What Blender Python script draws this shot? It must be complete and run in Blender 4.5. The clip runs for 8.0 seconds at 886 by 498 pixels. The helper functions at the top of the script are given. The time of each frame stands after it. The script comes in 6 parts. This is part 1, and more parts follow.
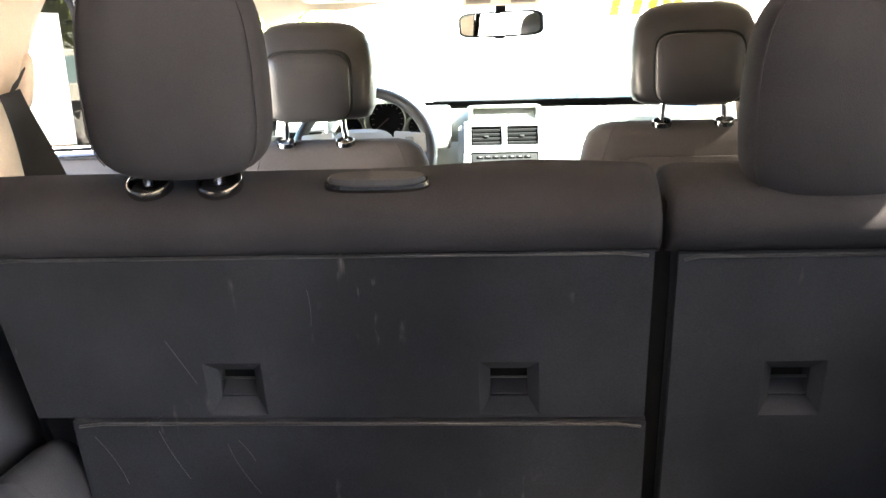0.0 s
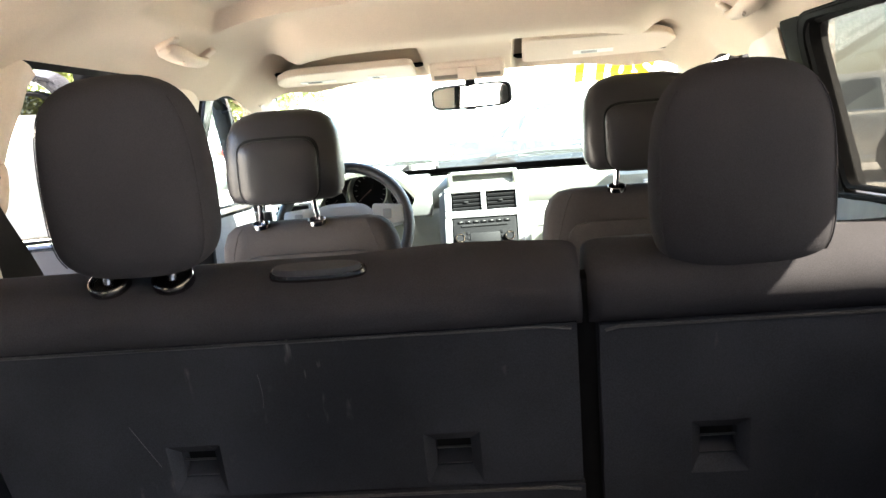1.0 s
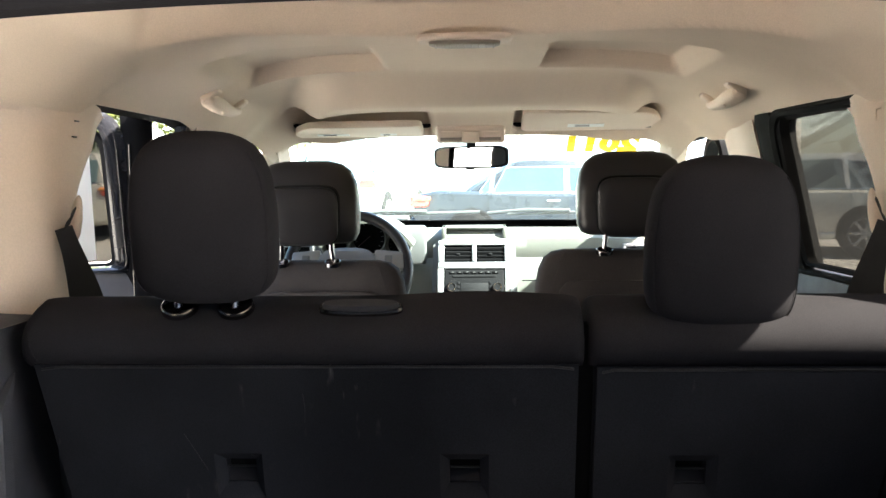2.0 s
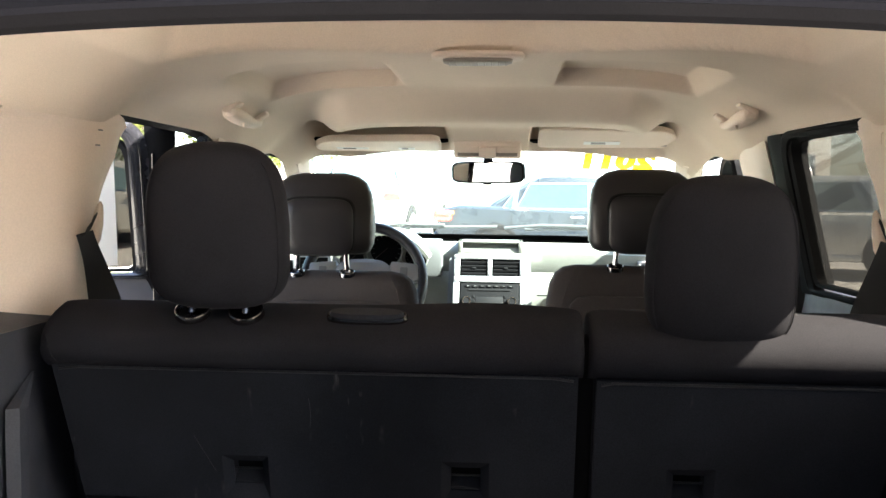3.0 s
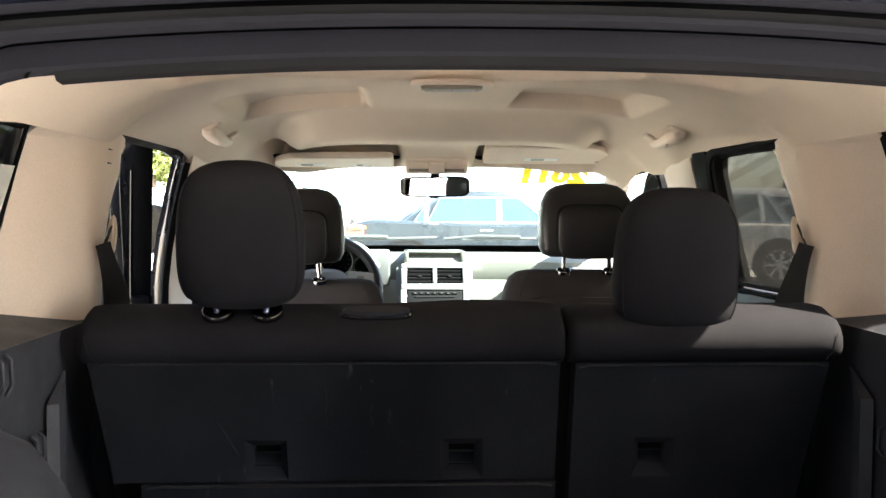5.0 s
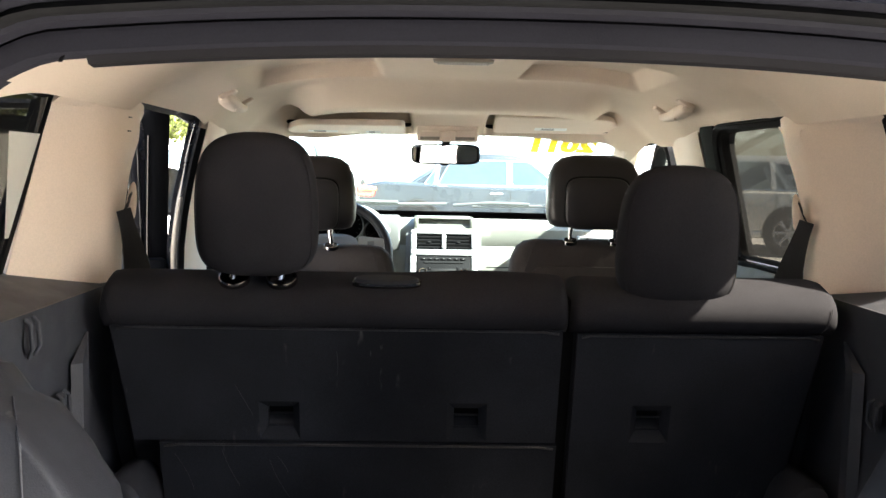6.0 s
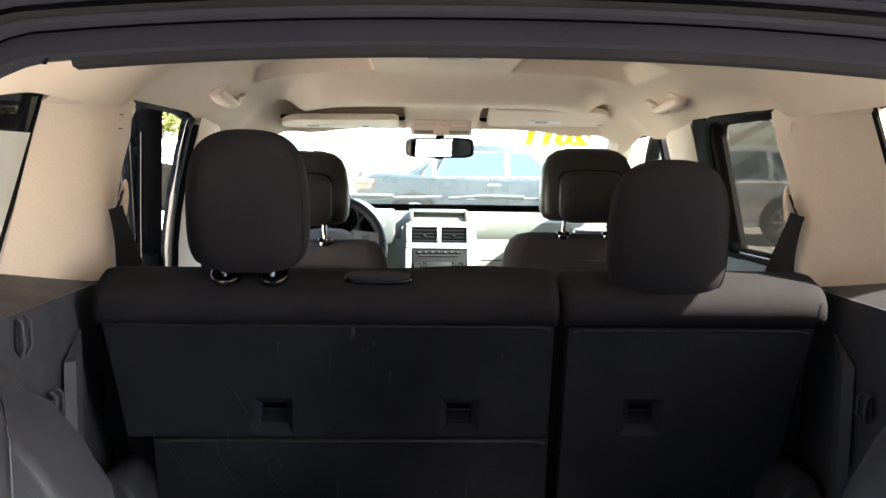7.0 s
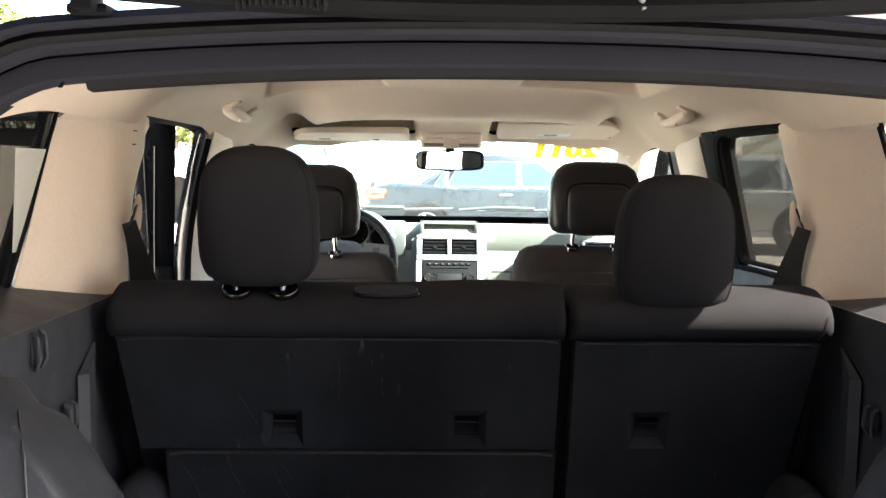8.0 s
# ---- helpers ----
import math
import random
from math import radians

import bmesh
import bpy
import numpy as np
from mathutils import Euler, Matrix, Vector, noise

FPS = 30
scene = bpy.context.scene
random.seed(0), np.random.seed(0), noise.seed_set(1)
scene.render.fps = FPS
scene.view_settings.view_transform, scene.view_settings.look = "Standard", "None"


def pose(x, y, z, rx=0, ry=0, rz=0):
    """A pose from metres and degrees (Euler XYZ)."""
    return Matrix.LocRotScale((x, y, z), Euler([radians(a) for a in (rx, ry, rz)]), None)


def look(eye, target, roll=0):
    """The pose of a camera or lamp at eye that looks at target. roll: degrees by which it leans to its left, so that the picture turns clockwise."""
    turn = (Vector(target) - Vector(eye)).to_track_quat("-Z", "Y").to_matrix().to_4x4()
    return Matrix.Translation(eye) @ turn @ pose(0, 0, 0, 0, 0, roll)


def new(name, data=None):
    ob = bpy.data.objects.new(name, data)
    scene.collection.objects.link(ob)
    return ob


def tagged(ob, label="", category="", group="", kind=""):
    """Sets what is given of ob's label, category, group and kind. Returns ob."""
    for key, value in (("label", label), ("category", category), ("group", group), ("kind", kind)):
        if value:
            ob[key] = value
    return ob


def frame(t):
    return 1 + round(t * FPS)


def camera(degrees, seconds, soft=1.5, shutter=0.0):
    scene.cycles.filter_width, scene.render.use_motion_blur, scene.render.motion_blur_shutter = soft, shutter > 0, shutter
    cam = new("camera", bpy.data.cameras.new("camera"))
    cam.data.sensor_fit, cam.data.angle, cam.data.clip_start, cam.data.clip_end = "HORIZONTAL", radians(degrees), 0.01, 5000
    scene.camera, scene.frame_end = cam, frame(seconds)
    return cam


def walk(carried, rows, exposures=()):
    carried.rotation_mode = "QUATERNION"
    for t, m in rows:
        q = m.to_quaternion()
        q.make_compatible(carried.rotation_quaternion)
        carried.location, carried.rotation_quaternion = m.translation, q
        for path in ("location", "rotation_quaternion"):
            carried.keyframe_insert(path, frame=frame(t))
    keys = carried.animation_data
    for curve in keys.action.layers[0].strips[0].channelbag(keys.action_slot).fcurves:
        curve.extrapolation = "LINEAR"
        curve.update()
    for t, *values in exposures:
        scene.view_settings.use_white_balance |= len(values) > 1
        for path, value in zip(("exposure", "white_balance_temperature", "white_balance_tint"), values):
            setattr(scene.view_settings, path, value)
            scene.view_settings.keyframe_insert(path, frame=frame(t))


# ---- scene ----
cam = camera(53.9, 8.0)
PATH = [
    (0, (-0.011, -0.319, 1.392), (-0.147, 1.639, 1.006), -1.6),
    (0.5, (0.081, -0.375, 1.381), (-0.011, 1.592, 1.032), -2.8),
    (1, (0.099, -0.383, 1.435), (-0.07, 1.592, 1.172), -4.6),
    (1.5, (0.04, -0.454, 1.481), (-0.108, 1.532, 1.296), -2.9),
    (1.7, (0.018, -0.527, 1.466), (-0.096, 1.463, 1.297), -1.6),
    (2.8, (0.049, -0.633, 1.46), (-0.038, 1.36, 1.324), 0.6),
    (3, (0.053, -0.625, 1.461), (-0.089, 1.366, 1.338), 0.6),
    (3.5, (0.055, -0.641, 1.465), (-0.152, 1.346, 1.387), 0.6),
    (4, (-0.005, -0.726, 1.476), (-0.095, 1.272, 1.46), 1.3),
    (4.5, (-0.091, -0.814, 1.461), (-0.05, 1.185, 1.425), 0.2),
    (4.7, (-0.105, -0.822, 1.451), (-0.024, 1.176, 1.395), -0.2),
    (6, (-0.107, -0.886, 1.476), (-0.045, 1.106, 1.299), 1.1),
    (6.5, (-0.1, -0.889, 1.482), (-0.042, 1.101, 1.287), 1.0),
    (7, (-0.093, -0.89, 1.485), (-0.028, 1.099, 1.288), 0.7),
    (7.5, (-0.083, -0.897, 1.49), (-0.034, 1.094, 1.3), 0.6),
    (8, (-0.085, -0.908, 1.496), (-0.049, 1.084, 1.320), 0.6),
]
EXPOSURE = [(0.0, 6.74, 6950, 10), (0.5, 6.72, 6950, 10), (1.0, 5.75, 6750, 10), (1.5, 4.8, 6520, 10), (3.0, 4.85, 6480, 10), (4.0, 4.68, 6520, 10), (6.0, 4.82, 6530, 10), (8.0, 4.82, 6530, 10)]
walk(cam, [(t, look(eye, target, roll)) for t, eye, target, roll in PATH], EXPOSURE)

# ---- world, sun ----
TO_SUN = Vector((0.72, -0.168, 0.70)).normalized()
world = bpy.data.worlds.new("sky")
scene.world = world
world.use_nodes = True
wn = world.node_tree.nodes
sky = wn.new("ShaderNodeTexSky")
sky.sky_type = "NISHITA"
sky.sun_disc = False
sky.sun_elevation = math.asin(TO_SUN.z)
sky.sun_rotation = math.atan2(TO_SUN.x, TO_SUN.y)
sky.dust_density = 2.0
wn["Background"].inputs["Strength"].default_value = 0.07
world.node_tree.links.new(sky.outputs[0], wn["Background"].inputs["Color"])
sun_data = bpy.data.lights.new("sun", "SUN")
sun_data.energy, sun_data.angle, sun_data.color = 5.0, radians(0.55), (1.0, 0.95, 0.87)
sun = new("sun", sun_data)
sun.matrix_world = look(TO_SUN * 30, (0, 0, 0))


# ---- materials ----
def material(name, colour, rough=0.5, metal=0.0, var=0.15, scale=6.0, fine=0.0, fine_scale=400.0, bump=0.0, bump_scale=600.0,
             coat=0.0, spec=0.5, sheen=0.0, scuff=None, per_object=0.0, stretch=(1, 1, 1)):
    """A surface with broad and fine variation, relief, and light scuffs if wanted."""
    m = bpy.data.materials.new(name)
    m.use_nodes = True
    n, l = m.node_tree.nodes, m.node_tree.links
    b = n["Principled BSDF"]
    b.inputs["Roughness"].default_value, b.inputs["Metallic"].default_value = rough, metal
    b.inputs["Coat Weight"].default_value, b.inputs["Specular IOR Level"].default_value = coat, spec
    b.inputs["Coat Roughness"].default_value = 0.06
    b.inputs["Sheen Weight"].default_value = sheen
    b.inputs["Sheen Roughness"].default_value = 0.6
    co = n.new("ShaderNodeTexCoord")
    mp = n.new("ShaderNodeMapping")
    mp.inputs["Scale"].default_value = stretch
    l.new(co.outputs["Object"], mp.inputs["Vector"])

    def tex(s, detail=4.0):
        t = n.new("ShaderNodeTexNoise")
        t.inputs["Scale"].default_value, t.inputs["Detail"].default_value = s, detail
        l.new(mp.outputs[0], t.inputs["Vector"])
        return t

    def mix(kind, fac, a, c):
        x = n.new("ShaderNodeMix")
        x.data_type, x.blend_type = "RGBA", kind
        for sock, val in ((x.inputs[0], fac), (x.inputs[6], a), (x.inputs[7], c)):
            if hasattr(val, "is_linked"):
                l.new(val, sock)
            else:
                sock.default_value = val
        return x.outputs[2]

    def ramp(src, lo, hi, a=0.0, c=1.0):
        r = n.new("ShaderNodeMapRange")
        r.inputs["From Min"].default_value, r.inputs["From Max"].default_value = lo, hi
        r.inputs["To Min"].default_value, r.inputs["To Max"].default_value = a, c
        l.new(src, r.inputs["Value"])
        return r.outputs[0]

    dark = (*[c * (1 - var) for c in colour], 1)
    lite = (*[min(1, c * (1 + var)) for c in colour], 1)
    out = mix("MIX", ramp(tex(scale).outputs["Fac"], 0.3, 0.7), dark, lite)
    if fine:
        out = mix("MULTIPLY", fine, out, mix("MIX", ramp(tex(fine_scale, 2).outputs["Fac"], 0.35, 0.65), (0.45, 0.45, 0.45, 1), (1.35, 1.35, 1.35, 1)))
    if scuff:
        a = ramp(tex(9.0, 6).outputs["Fac"], 0.60, 0.75)
        s2 = n.new("ShaderNodeTexNoise")
        m2 = n.new("ShaderNodeMapping")
        m2.inputs["Scale"].default_value, m2.inputs["Rotation"].default_value = (90, 60, 14), (0.3, 0.5, 0.2)
        l.new(co.outputs["Object"], m2.inputs["Vector"])
        l.new(m2.outputs[0], s2.inputs["Vector"])
        s2.inputs["Scale"].default_value = 1.0
        c2 = ramp(s2.outputs["Fac"], 0.58, 0.72)
        mul = n.new("ShaderNodeMath")
        mul.operation = "MULTIPLY"
        l.new(a, mul.inputs[0])
        l.new(c2, mul.inputs[1])
        sc = n.new("ShaderNodeMath")
        sc.operation = "MULTIPLY"
        sc.inputs[1].default_value = scuff
        l.new(mul.outputs[0], sc.inputs[0])
        out = mix("MIX", sc.outputs[0], out, (0.30, 0.29, 0.27, 1))
    if per_object:
        oi = n.new("ShaderNodeObjectInfo")
        hv = n.new("ShaderNodeHueSaturation")
        l.new(ramp(oi.outputs["Random"], 0, 1, 1 - per_object, 1 + per_object), hv.inputs["Value"])
        l.new(out, hv.inputs["Color"])
        out = hv.outputs[0]
    l.new(out, b.inputs["Base Color"])
    l.new(ramp(tex(scale * 3).outputs["Fac"], 0.3, 0.7, max(0.02, rough - 0.08), min(1, rough + 0.08)), b.inputs["Roughness"])
    if bump:
        bp = n.new("ShaderNodeBump")
        bp.inputs["Strength"].default_value, bp.inputs["Distance"].default_value = bump, 0.0015
        l.new(tex(bump_scale, 2).outputs["Fac"], bp.inputs["Height"])
        l.new(bp.outputs[0], b.inputs["Normal"])
    return m


def glass(name, tint, gloss=1.0, veil=0.0):
    """Flat car glass: tinted clear pane with a Fresnel gloss and a faint pale film."""
    m = bpy.data.materials.new(name)
    m.use_nodes = True
    n, l = m.node_tree.nodes, m.node_tree.links
    n.remove(n["Principled BSDF"])
    clear, shine, edge = n.new("ShaderNodeBsdfTransparent"), n.new("ShaderNodeBsdfGlossy"), n.new("ShaderNodeLayerWeight")
    clear.inputs["Color"].default_value = (*tint, 1)
    shine.inputs["Roughness"].default_value = 0.02
    edge.inputs["Blend"].default_value = 0.5
    power, scale_up = n.new("ShaderNodeMath"), n.new("ShaderNodeMath")
    power.operation, scale_up.operation = "POWER", "MULTIPLY_ADD"
    power.inputs[1].default_value = 5.0
    scale_up.inputs[1].default_value, scale_up.inputs[2].default_value = 0.9 * gloss, 0.035 * gloss
    l.new(edge.outputs["Facing"], power.inputs[0])
    l.new(power.outputs[0], scale_up.inputs[0])
    mixer = n.new("ShaderNodeMixShader")
    l.new(scale_up.outputs[0], mixer.inputs[0])
    l.new(clear.outputs[0], mixer.inputs[1])
    l.new(shine.outputs[0], mixer.inputs[2])
    last = mixer.outputs[0]
    if veil:
        film, co, no, rg = n.new("ShaderNodeBsdfTranslucent"), n.new("ShaderNodeTexCoord"), n.new("ShaderNodeTexNoise"), n.new("ShaderNodeMapRange")
        film.inputs["Color"].default_value = (0.8, 0.8, 0.78, 1)
        no.inputs["Scale"].default_value, no.inputs["Detail"].default_value = 5.0, 8.0
        l.new(co.outputs["Object"], no.inputs["Vector"])
        rg.inputs["To Min"].default_value, rg.inputs["To Max"].default_value = veil * 0.6, veil * 1.4
        l.new(no.outputs["Fac"], rg.inputs["Value"])
        top = n.new("ShaderNodeMixShader")
        l.new(rg.outputs[0], top.inputs[0])
        l.new(last, top.inputs[1])
        l.new(film.outputs[0], top.inputs[2])
        last = top.outputs[0]
    l.new(last, n["Material Output"].inputs["Surface"])
    return m


FABRIC = material("seat_cloth", (0.0228, 0.0223, 0.0262), 0.9, var=0.16, scale=5, fine=0.34, fine_scale=700, bump=0.3, bump_scale=900, sheen=0.0, spec=0.06)
CARPET = material("seat_back_carpet", (0.0232, 0.0246, 0.0300), 0.8, var=0.30, scale=4, fine=0.3, fine_scale=500, bump=0.3, bump_scale=600, scuff=0.40, spec=0.06)
# seat cloth again, lightened: the front seats' stronger light is in its colour
LIT_CLOTH = material("lit_seat_cloth", (0.047, 0.0425, 0.043), 0.9, var=0.12, scale=6, fine=0.3, fine_scale=600, bump=0.5, bump_scale=800, spec=0.08)
LEATHER = material("black_vinyl", (0.0175, 0.0165, 0.018), 0.36, var=0.12, bump=0.25, bump_scale=350, spec=0.3)
CREAM = material("cream_headliner", (0.705, 0.587, 0.475), 0.92, var=0.05, scale=3, fine=0.12, fine_scale=500, bump=0.25, bump_scale=700, spec=0.2)
CREAM_PLASTIC = material("cream_plastic", (0.71, 0.588, 0.485), 0.6, var=0.05, scale=4, fine=0.08, fine_scale=300, bump=0.12, bump_scale=500, spec=0.3)
DARK_PLASTIC = material("dark_grained_plastic", (0.044, 0.046, 0.055), 0.48, var=0.18, scale=5, fine=0.2, fine_scale=400, bump=0.3, bump_scale=450, scuff=0.22, spec=0.28)
HOUSING = material("charcoal_moulded_plastic", (0.025, 0.0262, 0.0315), 0.5, var=0.18, scale=5, fine=0.2, fine_scale=400, bump=0.3, bump_scale=450, scuff=0.3, spec=0.24)
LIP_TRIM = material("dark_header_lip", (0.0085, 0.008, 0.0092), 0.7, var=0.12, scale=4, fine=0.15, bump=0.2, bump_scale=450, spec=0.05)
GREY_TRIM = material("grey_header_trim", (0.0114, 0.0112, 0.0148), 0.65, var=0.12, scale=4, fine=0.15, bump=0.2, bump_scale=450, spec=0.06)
FRIT = material("black_glass_frit", (0.0018, 0.0018, 0.002), 0.6, var=0.2, spec=0.03)
RUBBER = material("black_rubber_seal", (0.006, 0.006, 0.0065), 0.75, var=0.2, spec=0.08)
BLACK = material("black_plastic", (0.0055, 0.0055, 0.006), 0.7, var=0.2, spec=0.035, fine=0.2, bump=0.15)
DOOR_LINING = material("door_lining", (0.07, 0.068, 0.072), 0.55, var=0.1, fine=0.1, bump=0.2)
GLOSS_BLACK = material("gloss_black", (0.008, 0.008, 0.009), 0.13, var=0.2)
CHROME = material("chrome", (0.75, 0.75, 0.76), 0.10, 1.0, var=0.05)
SILVER = material("silver_painted_plastic", (0.26, 0.264, 0.27), 0.34, 0.5, var=0.06, fine=0.1)
DASH = material("slate_grey_dash", (0.097, 0.100, 0.086), 0.6, var=0.08, scale=5, fine=0.12, bump=0.3, bump_scale=400)
PAD_GREY = material("grey_airbag_vinyl", (0.13, 0.132, 0.138), 0.55, var=0.06, fine=0.1, bump=0.2)
DASH_DARK = material("dark_dash_plastic", (0.055, 0.058, 0.058), 0.5, var=0.1, fine=0.1, bump=0.2)
DIAL_MARK = material("dial_marking", (0.10, 0.10, 0.10), 0.6, var=0.06)
WHITE_MARK = material("white_marking", (0.75, 0.75, 0.73), 0.6, var=0.06)
RED_MARK = material("dull_needle", (0.03, 0.012, 0.010), 0.5, var=0.06)
PAPER = material("white_paper", (0.80, 0.79, 0.74), 0.8, var=0.05, scale=12)
YELLOW = material("yellow_sticker", (0.92, 0.74, 0.10), 0.6, var=0.06)
for m, c in ((PAPER, (0.80, 0.79, 0.74, 1)), (YELLOW, (0.92, 0.74, 0.10, 1))):
    # thin sheets let half of the light through
    n, l = m.node_tree.nodes, m.node_tree.links
    thin, half = n.new("ShaderNodeBsdfTranslucent"), n.new("ShaderNodeMixShader")
    thin.inputs["Color"].default_value = c
    l.new(n["Principled BSDF"].outputs[0], half.inputs[1])
    l.new(thin.outputs[0], half.inputs[2])
    l.new(half.outputs[0], n["Material Output"].inputs["Surface"])
BELT = material("seat_belt_webbing", (0.020, 0.020, 0.021), 0.7, var=0.15, fine=0.5, fine_scale=900, bump=0.4, bump_scale=900)
SMOKED_CHROME = material("smoked_chrome", (0.26, 0.26, 0.27), 0.16, 1.0, var=0.1)
SCRATCH = material("pale_scratch", (0.042, 0.042, 0.046), 0.7, var=0.4, scale=30)
GLINT_GREY = material("glossy_glint_grey", (0.026, 0.026, 0.028), 0.45, var=0.5, scale=14, fine=0.4, fine_scale=200, spec=0.4)
JAMB = material("champagne_jamb_strip", (0.15, 0.135, 0.115), 0.35, 0.5, var=0.08, scale=12, fine=0.1)
PAINT = material("black_car_paint", (0.012, 0.012, 0.014), 0.25, var=0.1, coat=1.0)
FLOORMAT = material("cargo_carpet", (0.025, 0.025, 0.026), 0.95, var=0.25, fine=0.7, fine_scale=300, bump=0.7, bump_scale=400)
MIRROR = bpy.data.materials.new("mirror_glass")
MIRROR.use_nodes = True
MIRROR.node_tree.nodes["Principled BSDF"].inputs["Metallic"].default_value = 1.0
MIRROR.node_tree.nodes["Principled BSDF"].inputs["Roughness"].default_value = 0.02
MIRROR.node_tree.nodes["Principled BSDF"].inputs["Base Color"].default_value = (0.85, 0.86, 0.86, 1)
# the windscreen's pale film stands in for glare that lifts the darks
CLEAR_GLASS = glass("windscreen_glass", (0.86, 0.93, 0.92), 0.4, 0.0045)
SIDE_GLASS = glass("side_glass", (0.80, 0.88, 0.86), 1.0, 0.01)
TINTED_GLASS = glass("grey_tinted_glass", (0.49, 0.48, 0.45), 0.3, 0.004)
PRIVACY_GLASS = glass("privacy_glass", (0.175, 0.170, 0.158), 0.25, 0.004)
LENS = material("lamp_lens", (0.22, 0.185, 0.15), 0.55, var=0.08)
CONCRETE = material("worn_concrete", (0.33, 0.315, 0.29), 0.9, var=0.2, scale=0.6, fine=0.6, fine_scale=60, bump=0.6, bump_scale=80)


# ---- building helpers ----
def part(name, bm, mat, parent=None, label="", sharp=28):
    me = bpy.data.meshes.new(name)
    bmesh.ops.recalc_face_normals(bm, faces=bm.faces[:])
    flat = bm.faces.layers.int.get("flat")
    for f in bm.faces:
        f.smooth = not f[flat]
    bm.to_mesh(me)
    bm.free()
    me.attributes.remove(me.attributes["flat"])
    me.set_sharp_from_angle(angle=radians(sharp))
    me.materials.append(mat)
    ob = new(name, me)
    if parent:
        ob.parent = parent
        if parent.type == "EMPTY":
            ob.matrix_parent_inverse = parent.matrix_basis.inverted()
    if label:
        tagged(ob, label)
    return ob


def thing(name, at, label, category, group="", kind=""):
    e = new(name)
    e.empty_display_size = 0.05
    e.matrix_basis = Matrix.Translation(at)
    return tagged(e, label, category, group, kind)


def setting(name, bm, mat, label, category="", sharp=28):
    return tagged(part(name, bm, mat, None, "", sharp), label, category, "", "structure")


def BM():
    bm = bmesh.new()
    bm.faces.layers.int.new("flat")
    return bm


def round_edges(bm, faces, edges, width, seg):
    """Bevel the edges; the flat faces stay flat, the roundings smooth."""
    flat = bm.faces.layers.int["flat"]
    bm.normal_update()
    ways = []
    for f in faces:
        if not any(w.dot(f.normal) > 0.999 for w in ways):
            ways.append(f.normal.copy())
    old = {f for f in bm.faces if f not in set(faces)}
    bmesh.ops.bevel(bm, geom=edges, offset=width, segments=seg, profile=0.5, affect="EDGES")
    bm.normal_update()
    for f in bm.faces:
        if f not in old:
            f[flat] = 1 if any(w.dot(f.normal) > 0.995 for w in ways) else 0


def box(bm, c, s, bevel=0.0, seg=2, m=None):
    """A box with rounded edges, centre c, full size s, turned by m about its centre."""
    r = bmesh.ops.create_cube(bm, size=1.0)
    t = Matrix.Translation(c) @ (m or Matrix()) @ Matrix.Diagonal((*s, 1))
    bmesh.ops.transform(bm, matrix=t, verts=r["verts"])
    if bevel:
        edges = list({e for v in r["verts"] for e in v.link_edges})
        round_edges(bm, list({f for v in r["verts"] for f in v.link_faces}), edges, bevel, seg)
    return bm


def loft(bm, rings, closed=True, cap=True):
    """Skin through rings of points (all of one length)."""
    rows = [[bm.verts.new(p) for p in r] for r in rings]
    n = len(rows[0])
    for a, b in zip(rows, rows[1:]):
        for i in range(n if closed else n - 1):
            j = (i + 1) % n
            bm.faces.new((a[i], a[j], b[j], b[i]))
    if cap and closed:
        bm.faces.new(rows[0][::-1])
        bm.faces.new(rows[-1])
    return bm


def oval(cx, cy, cz, a, b, e=2.0, n=24, plane="xy"):
    """Superellipse ring round a centre."""
    pts = []
    for k in range(n):
        t = 2 * math.pi * k / n
        u = a * math.copysign(abs(math.cos(t)) ** (2 / e), math.cos(t))
        v = b * math.copysign(abs(math.sin(t)) ** (2 / e), math.sin(t))
        pts.append({"xy": (cx + u, cy + v, cz), "xz": (cx + u, cy, cz + v), "yz": (cx, cy + u, cz + v)}[plane])
    return pts


def tube(bm, pts, r, n=10):
    """A round bar along a line of points."""
    pts = [Vector(p) for p in pts]
    rings = []
    for i, p in enumerate(pts):
        d = (pts[min(i + 1, len(pts) - 1)] - pts[max(i - 1, 0)]).normalized()
        a = d.cross(Vector((0.3, 0.9, 0.2))).normalized()
        b = d.cross(a)
        rings.append([p + r * (math.cos(2 * math.pi * k / n) * a + math.sin(2 * math.pi * k / n) * b) for k in range(n)])
    return loft(bm, rings)


def sheet(bm, f, nu, nv, thick=0.0):
    """A surface f(u, v), u and v from 0 to 1, made solid to one side."""
    p = [[Vector(f(i / nu, j / nv)) for j in range(nv + 1)] for i in range(nu + 1)]

    def skin(grid):
        vs = [[bm.verts.new(q) for q in row] for row in grid]
        for i in range(nu):
            for j in range(nv):
                bm.faces.new((vs[i][j], vs[i + 1][j], vs[i + 1][j + 1], vs[i][j + 1]))
        return vs
    a = skin(p)
    if thick:
        back = []
        for i in range(nu + 1):
            row = []
            for j in range(nv + 1):
                du = p[min(i + 1, nu)][j] - p[max(i - 1, 0)][j]
                dv = p[i][min(j + 1, nv)] - p[i][max(j - 1, 0)]
                row.append(p[i][j] + du.cross(dv).normalized() * thick)
            back.append(row)
        b = skin(back)
        rim = [(i, 0) for i in range(nu)] + [(nu, j) for j in range(nv)] + [(i, nv) for i in range(nu, 0, -1)] + [(0, j) for j in range(nv, 0, -1)]
        for k, (i, j) in enumerate(rim):
            i2, j2 = rim[(k + 1) % len(rim)]
            bm.faces.new((a[i][j], a[i2][j2], b[i2][j2], b[i][j]))
    return bm


